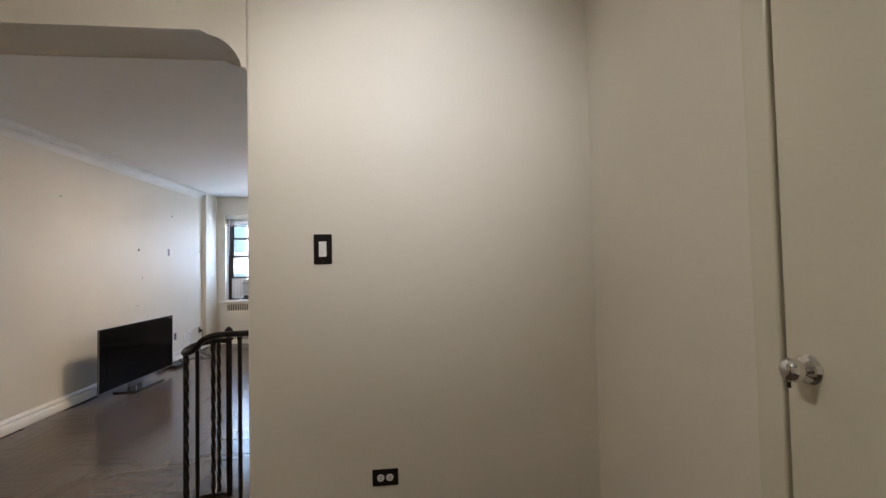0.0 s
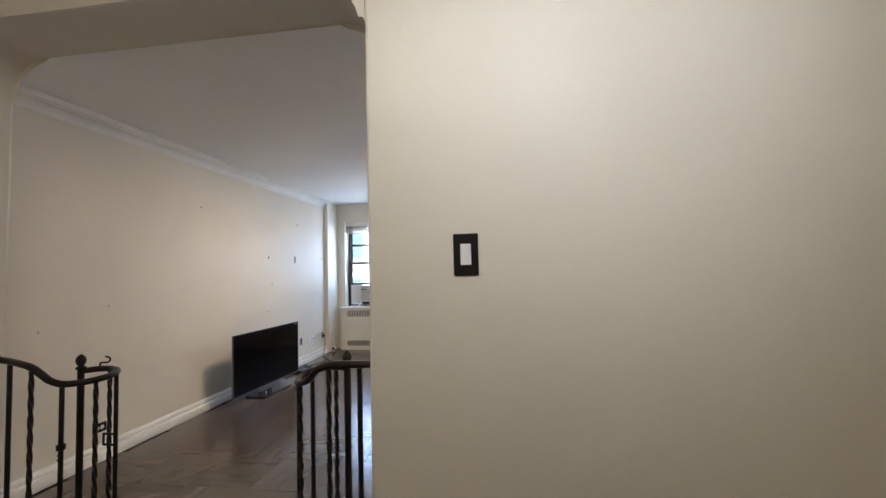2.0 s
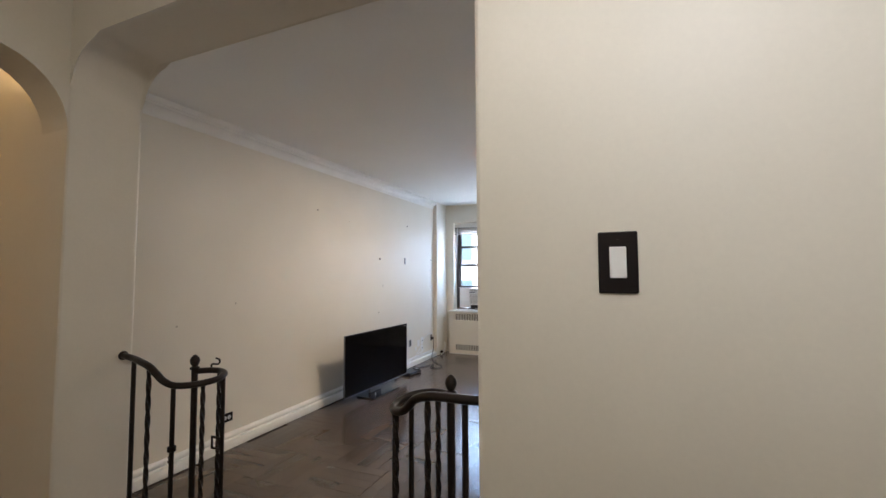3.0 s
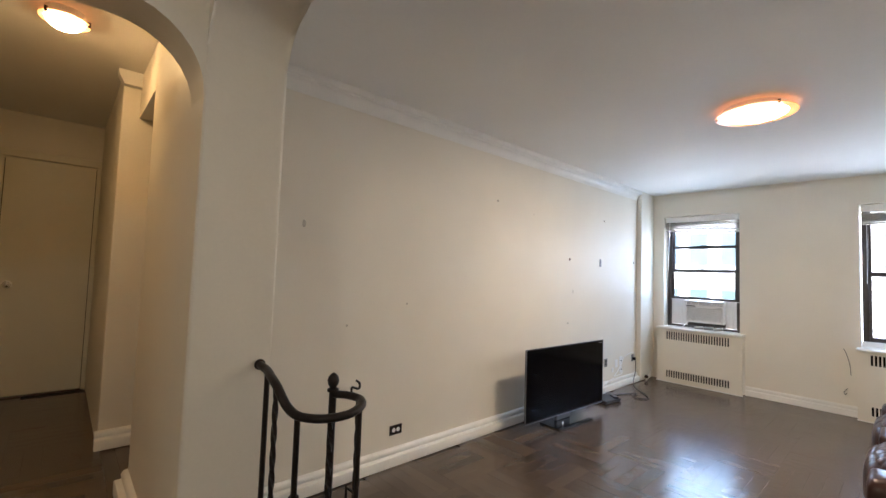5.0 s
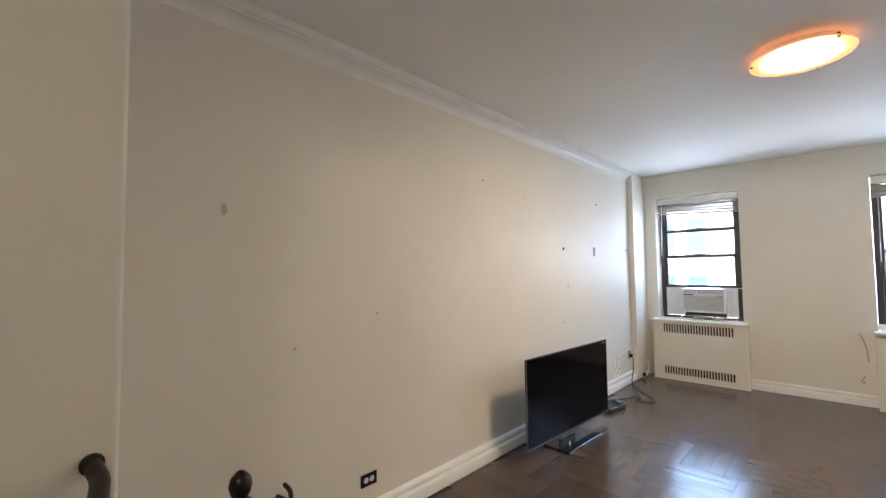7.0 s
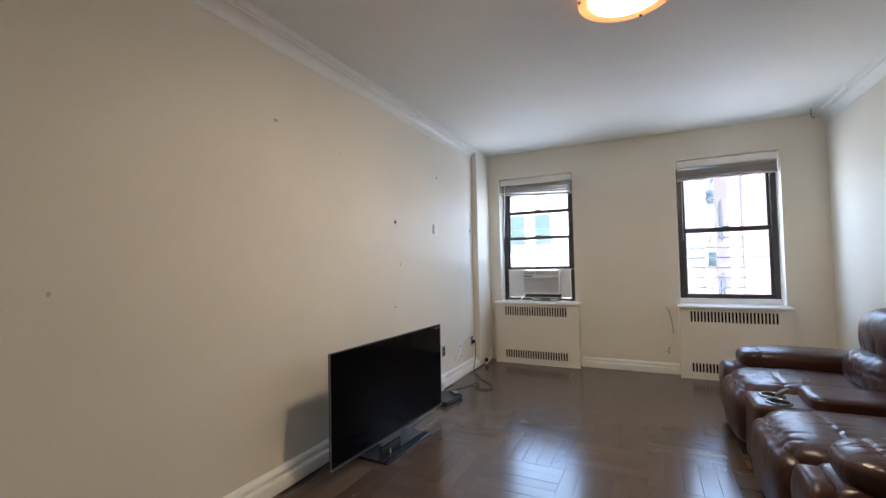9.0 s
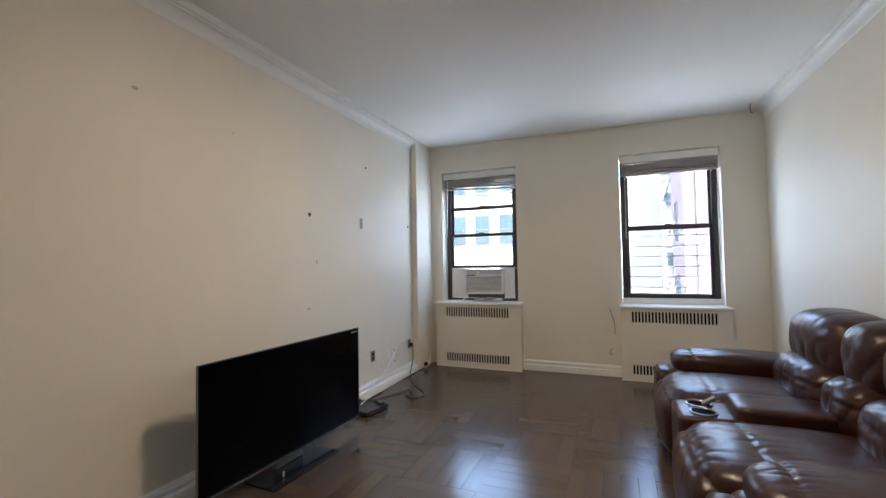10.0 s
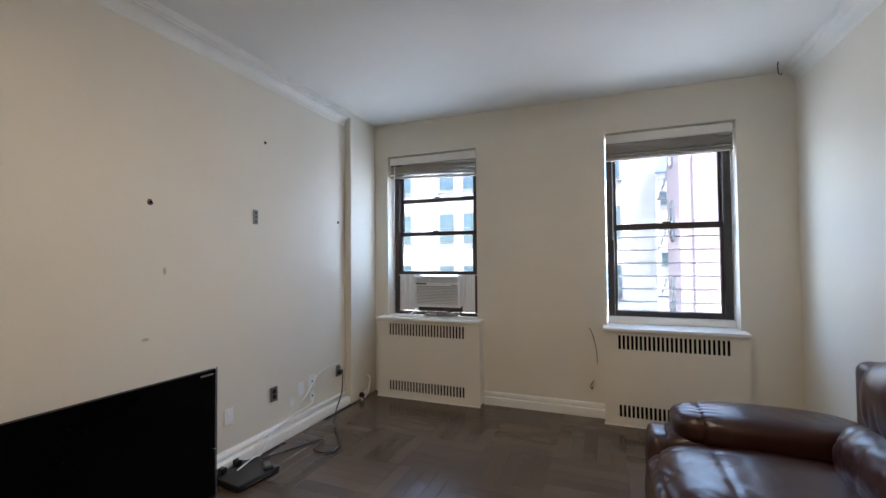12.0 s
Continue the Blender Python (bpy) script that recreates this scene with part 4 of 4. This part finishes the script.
# ---- window guard outside the second window ----
gd = thing("window_guard", ((W2[0] + W2[1]) / 2, 8.22, 0.8), "pale painted metal window guard outside the lower sash", "window guard")
guard_paint = mat("pale_grey_guard_paint", (0.7, 0.7, 0.7), rough=0.5)
for k in range(6):
    part("guard_bar", tube([(-0.47, 0, 0.14 + 0.115 * k), (0.0, 0, 0.14 + 0.115 * k), (0.47, 0, 0.14 + 0.115 * k)], 0.006, 8), guard_paint, gd)
for x in (-0.44, 0.44):
    part("guard_post", box((x - 0.008, -0.012, 0.02), (x + 0.008, 0.0, 0.78), 0.002), guard_paint, gd)

# ---- outside ----
white_brick = mat("pale_sunlit_brick", (0.34, 0.315, 0.28), rough=0.8, var=0.1, scale=1.2, fine=14)
pink_brick = mat("dusty_pink_brick", (0.23, 0.175, 0.165), rough=0.85, var=0.12, scale=1.5, fine=14)
far_glass = mat("far_window_glass", (0.03, 0.052, 0.058), rough=0.12, var=0.2, bump=0.0)
far_frame = mat("far_window_frame", (0.16, 0.16, 0.155), rough=0.6)
tarp = mat("blue_roof_sheet", (0.12, 0.22, 0.45), rough=0.6, var=0.3, scale=2)
ground_m = mat("grey_yard_concrete", (0.5, 0.475, 0.44), rough=0.9, var=0.15, scale=0.5, fine=9)
tagged(part("ground", box((-300, 9.0, -9.3), (300, 600, -9.0)), ground_m), "grey concrete yard far below the windows", "ground", kind="structure")


def house(name, lo, hi, m, label, cols, rows, face="s", ww=0.98, wh=1.8):
    t = thing(name, (lo[0], lo[1], lo[2]), label, "building")
    w, d, h = hi[0] - lo[0], hi[1] - lo[1], hi[2] - lo[2]
    part("wall", box((0, 0, 0), (w, d, h), 0.03, 1), m, t)
    part("roof", box((-0.15, -0.15, h), (w + 0.15, d + 0.15, h + 0.25), 0.04, 1), far_frame, t)
    for x in cols:
        for z in rows:
            if face == "s":
                f = part("window", box((x - lo[0], -0.05, z - lo[2]), (x - lo[0] + ww, 0.02, z - lo[2] + wh), 0.02, 1), far_frame, t)
                part("pane", box((x - lo[0] + 0.06, -0.07, z - lo[2] + 0.06), (x - lo[0] + ww - 0.06, -0.052, z - lo[2] + wh / 2 - 0.03)), far_glass, f)
                part("pane", box((x - lo[0] + 0.06, -0.07, z - lo[2] + wh / 2 + 0.03), (x - lo[0] + ww - 0.06, -0.052, z - lo[2] + wh - 0.06)), far_glass, f)
                part("sill", box((x - lo[0] - 0.08, -0.14, z - lo[2] - 0.12), (x - lo[0] + ww + 0.08, -0.0, z - lo[2] - 0.02)), far_frame, f)
            else:
                f = part("window", box((-0.05, x - lo[1], z - lo[2]), (0.02, x - lo[1] + ww, z - lo[2] + wh), 0.02, 1), far_frame, t)
                part("pane", box((-0.07, x - lo[1] + 0.06, z - lo[2] + 0.06), (-0.052, x - lo[1] + ww - 0.06, z - lo[2] + wh - 0.06)), far_glass, f)
    return t


house("apartment_building", (-22, 27.5, -9), (1.48, 38, 9.6), white_brick, "pale sunlit brick apartment building across the yard", (-17.4, -15.8, -13.0, -10.2, -8.7, -7.17, -4.2, -2.7, -1.1), (-3.88, -0.77, 2.3, 5.45))
house("apartment_building", (0.2, 44, -9), (9, 54, 8.6), white_brick, "pale brick building set back behind the yard", (3.4, 6.0), (0.6, 5.8), ww=0.62, wh=1.25)
part_roof = thing("roof_sheet", (0.2, 43.6, 8.6), "blue roofing sheet on a set-back roof", "roofing sheet")
part("sheet", box((0.0, 0, 0), (5.0, 0.3, 1.6), 0.05, 1), tarp, part_roof)
house("brick_building", (1.8, 22.5, -9), (14, 26.1, 9.0), pink_brick, "dusty pink brick building close to the yard", (23.9,), (-1.2, 2.0, 5.2), face="w", ww=0.8)
for x in (2.3,):
    pp = thing("drain_pipe", (x, 22.4, -9), "dusty pink painted drain pipe on a brick wall", "drain pipe")
    part("pipe", tube([(0, 0, 0), (0, 0, 10), (0, 0, 18)], 0.045, 8), pink_brick, pp)
fe = thing("fire_escape", (1.5, 27.48, -6), "dark iron fire escape with zigzag stairs", "fire escape")
fe_iron = mat("weathered_grey_iron", (0.13, 0.135, 0.14), rough=0.7, metal=0.0)
for k in range(5):
    z = 0.6 + 2.4 * k
    part("landing", box((0, -0.9, z), (0.9, 0.0, z + 0.06)), fe_iron, fe)
    for q in range(7):
        part("stair_tread", box((0.12 + 0.09 * q, -0.7, z + 0.3 * q + 0.3), (0.24 + 0.09 * q, -0.15, z + 0.3 * q + 0.33)), fe_iron, fe)
    for y in (-0.72, -0.15):
        part("stair_stringer", tube([(0.1, y, z + 0.1), (0.8, y, z + 2.4)], 0.03, 4), fe_iron, fe)
    part("guard_rail", tube([(0, -0.9, z + 0.9), (0.9, -0.9, z + 0.9)], 0.02, 6), fe_iron, fe)
    for x in (0.03, 0.45, 0.87):
        part("guard_post", tube([(x, -0.9, z), (x, -0.9, z + 0.92)], 0.016, 6), fe_iron, fe)


# ---- floors of planks ----
def plank_mesh(name, l, w, m):
    """One plank, slightly crowned across its width, long along x, top at z = 0."""
    me = bpy.data.meshes.new(name)
    l, w = l - 0.0004, w - 0.0004
    prof = [(-w / 2, -0.012), (-w / 2, -0.0008), (-w / 2 + 0.001, -0.0002), (-w / 4, 0.00005), (0, 0.0001), (w / 4, 0.00005), (w / 2 - 0.001, -0.0002), (w / 2, -0.0008), (w / 2, -0.012)]
    n = len(prof)
    vs = [(x, y, z) for x in (-l / 2, l / 2) for y, z in prof]
    fs = [(i, i + 1, n + i + 1, n + i) for i in range(n - 1)] + [tuple(range(n - 1, -1, -1)), tuple(range(n, 2 * n))]
    me.from_pydata(vs, [], fs)
    me.materials.append(m)
    for i in range(n - 1):
        me.polygons[i].use_smooth = True
    me.set_sharp_from_angle(angle=radians(30))
    return me


SQ, PN = 0.46, 5
PW = SQ / PN
plank = plank_mesh("plank", SQ, PW, wood)
rng = random.Random(7)


def planks(x0, x1, y0, y1, z, ox, oy):
    """Poses of planks laid in squares that turn by a quarter from one to the next."""
    out = []
    for i in range(math.floor((x0 - ox) / SQ), math.ceil((x1 - ox) / SQ)):
        for j in range(math.floor((y0 - oy) / SQ), math.ceil((y1 - oy) / SQ)):
            cx, cy = ox + (i + 0.5) * SQ, oy + (j + 0.5) * SQ
            for k in range(PN):
                d = (k - (PN - 1) / 2) * PW
                lie = (i + j) % 2 == 0
                px, py = (cx, cy + d) if lie else (cx + d, cy)
                hx, hy = (SQ / 2, PW / 2) if lie else (PW / 2, SQ / 2)
                if px - hx < x0 - 0.3 or px + hx > x1 + 0.3 or py - hy < y0 - 0.3 or py + hy > y1 + 0.3:
                    continue
                out.append((pose(px, py, z + rng.uniform(-0.0004, 0.0004), rng.gauss(0, 0.12), rng.gauss(0, 0.05), 0 if lie else 90), px, py))
    return out


def joined_planks(name, poses, parent_label, z_label):
    vs, fs = [], []
    base = [v.co.copy() for v in plank.vertices]
    faces = [tuple(p.vertices) for p in plank.polygons]
    for m, _, _ in poses:
        o = len(vs)
        vs += [m @ c for c in base]
        fs += [tuple(i + o for i in f) for f in faces]
    me = bpy.data.meshes.new(name)
    me.from_pydata(vs, [], fs)
    me.materials.append(wood_joined)
    return new(name, me)


wood_joined = wood.copy()
wood_joined.name = "dark_stained_oak_joined"
nt = wood_joined.node_tree
oi = next(n for n in nt.nodes if n.type == "OBJECT_INFO")
gm = next(n for n in nt.nodes if n.type == "NEW_GEOMETRY")
for l in list(oi.outputs["Random"].links):
    target = l.to_socket
    nt.links.remove(l)
    nt.links.new(gm.outputs["Random Per Island"], target)

floor_ob = bpy.data.objects["floor"]
laid = planks(X0, X1, 2.09, Y1, 0.0, X0 + 0.1, Y0 + 0.1)
near = [p for p in laid if -2.75 < p[1] < -0.55 and 2.6 < p[2] < 7.4][:300]
keep = {id(p) for p in near}
for m, _, _ in near:
    ob = new("plank", plank)
    ob.parent = floor_ob
    ob.matrix_world = m
rest = joined_planks("parquet_border", [p for p in laid if id(p) not in keep], "", "")
tagged(rest, "dark stained oak parquet planks laid in squares", kind="stuff")
rest.parent = floor_ob
hall = [p for p in planks(-5.9, -2.7, 0.35, 1.5, FLOOR2, FX0 - 0.4, 0.1) if p[1] < -2.6 and p[2] < 1.52 and p[2] > 0.2]
for m, _, _ in hall:
    ob = new("plank", plank)
    ob.parent = bpy.data.objects["floor_hall"]
    ob.matrix_world = m
step = thing("step", (-1.24, 1.855, 0), "dark stained wooden step down to the living room", "step", kind="structure")
part("tread", box((-0.91, -0.295, FLOOR2 - 0.03), (0.91, 0.24, FLOOR2 + 0.001), 0.008), wood, step)
part("riser", box((-0.905, -0.29, -0.1), (0.905, 0.215, FLOOR2 - 0.031)), wood, step)
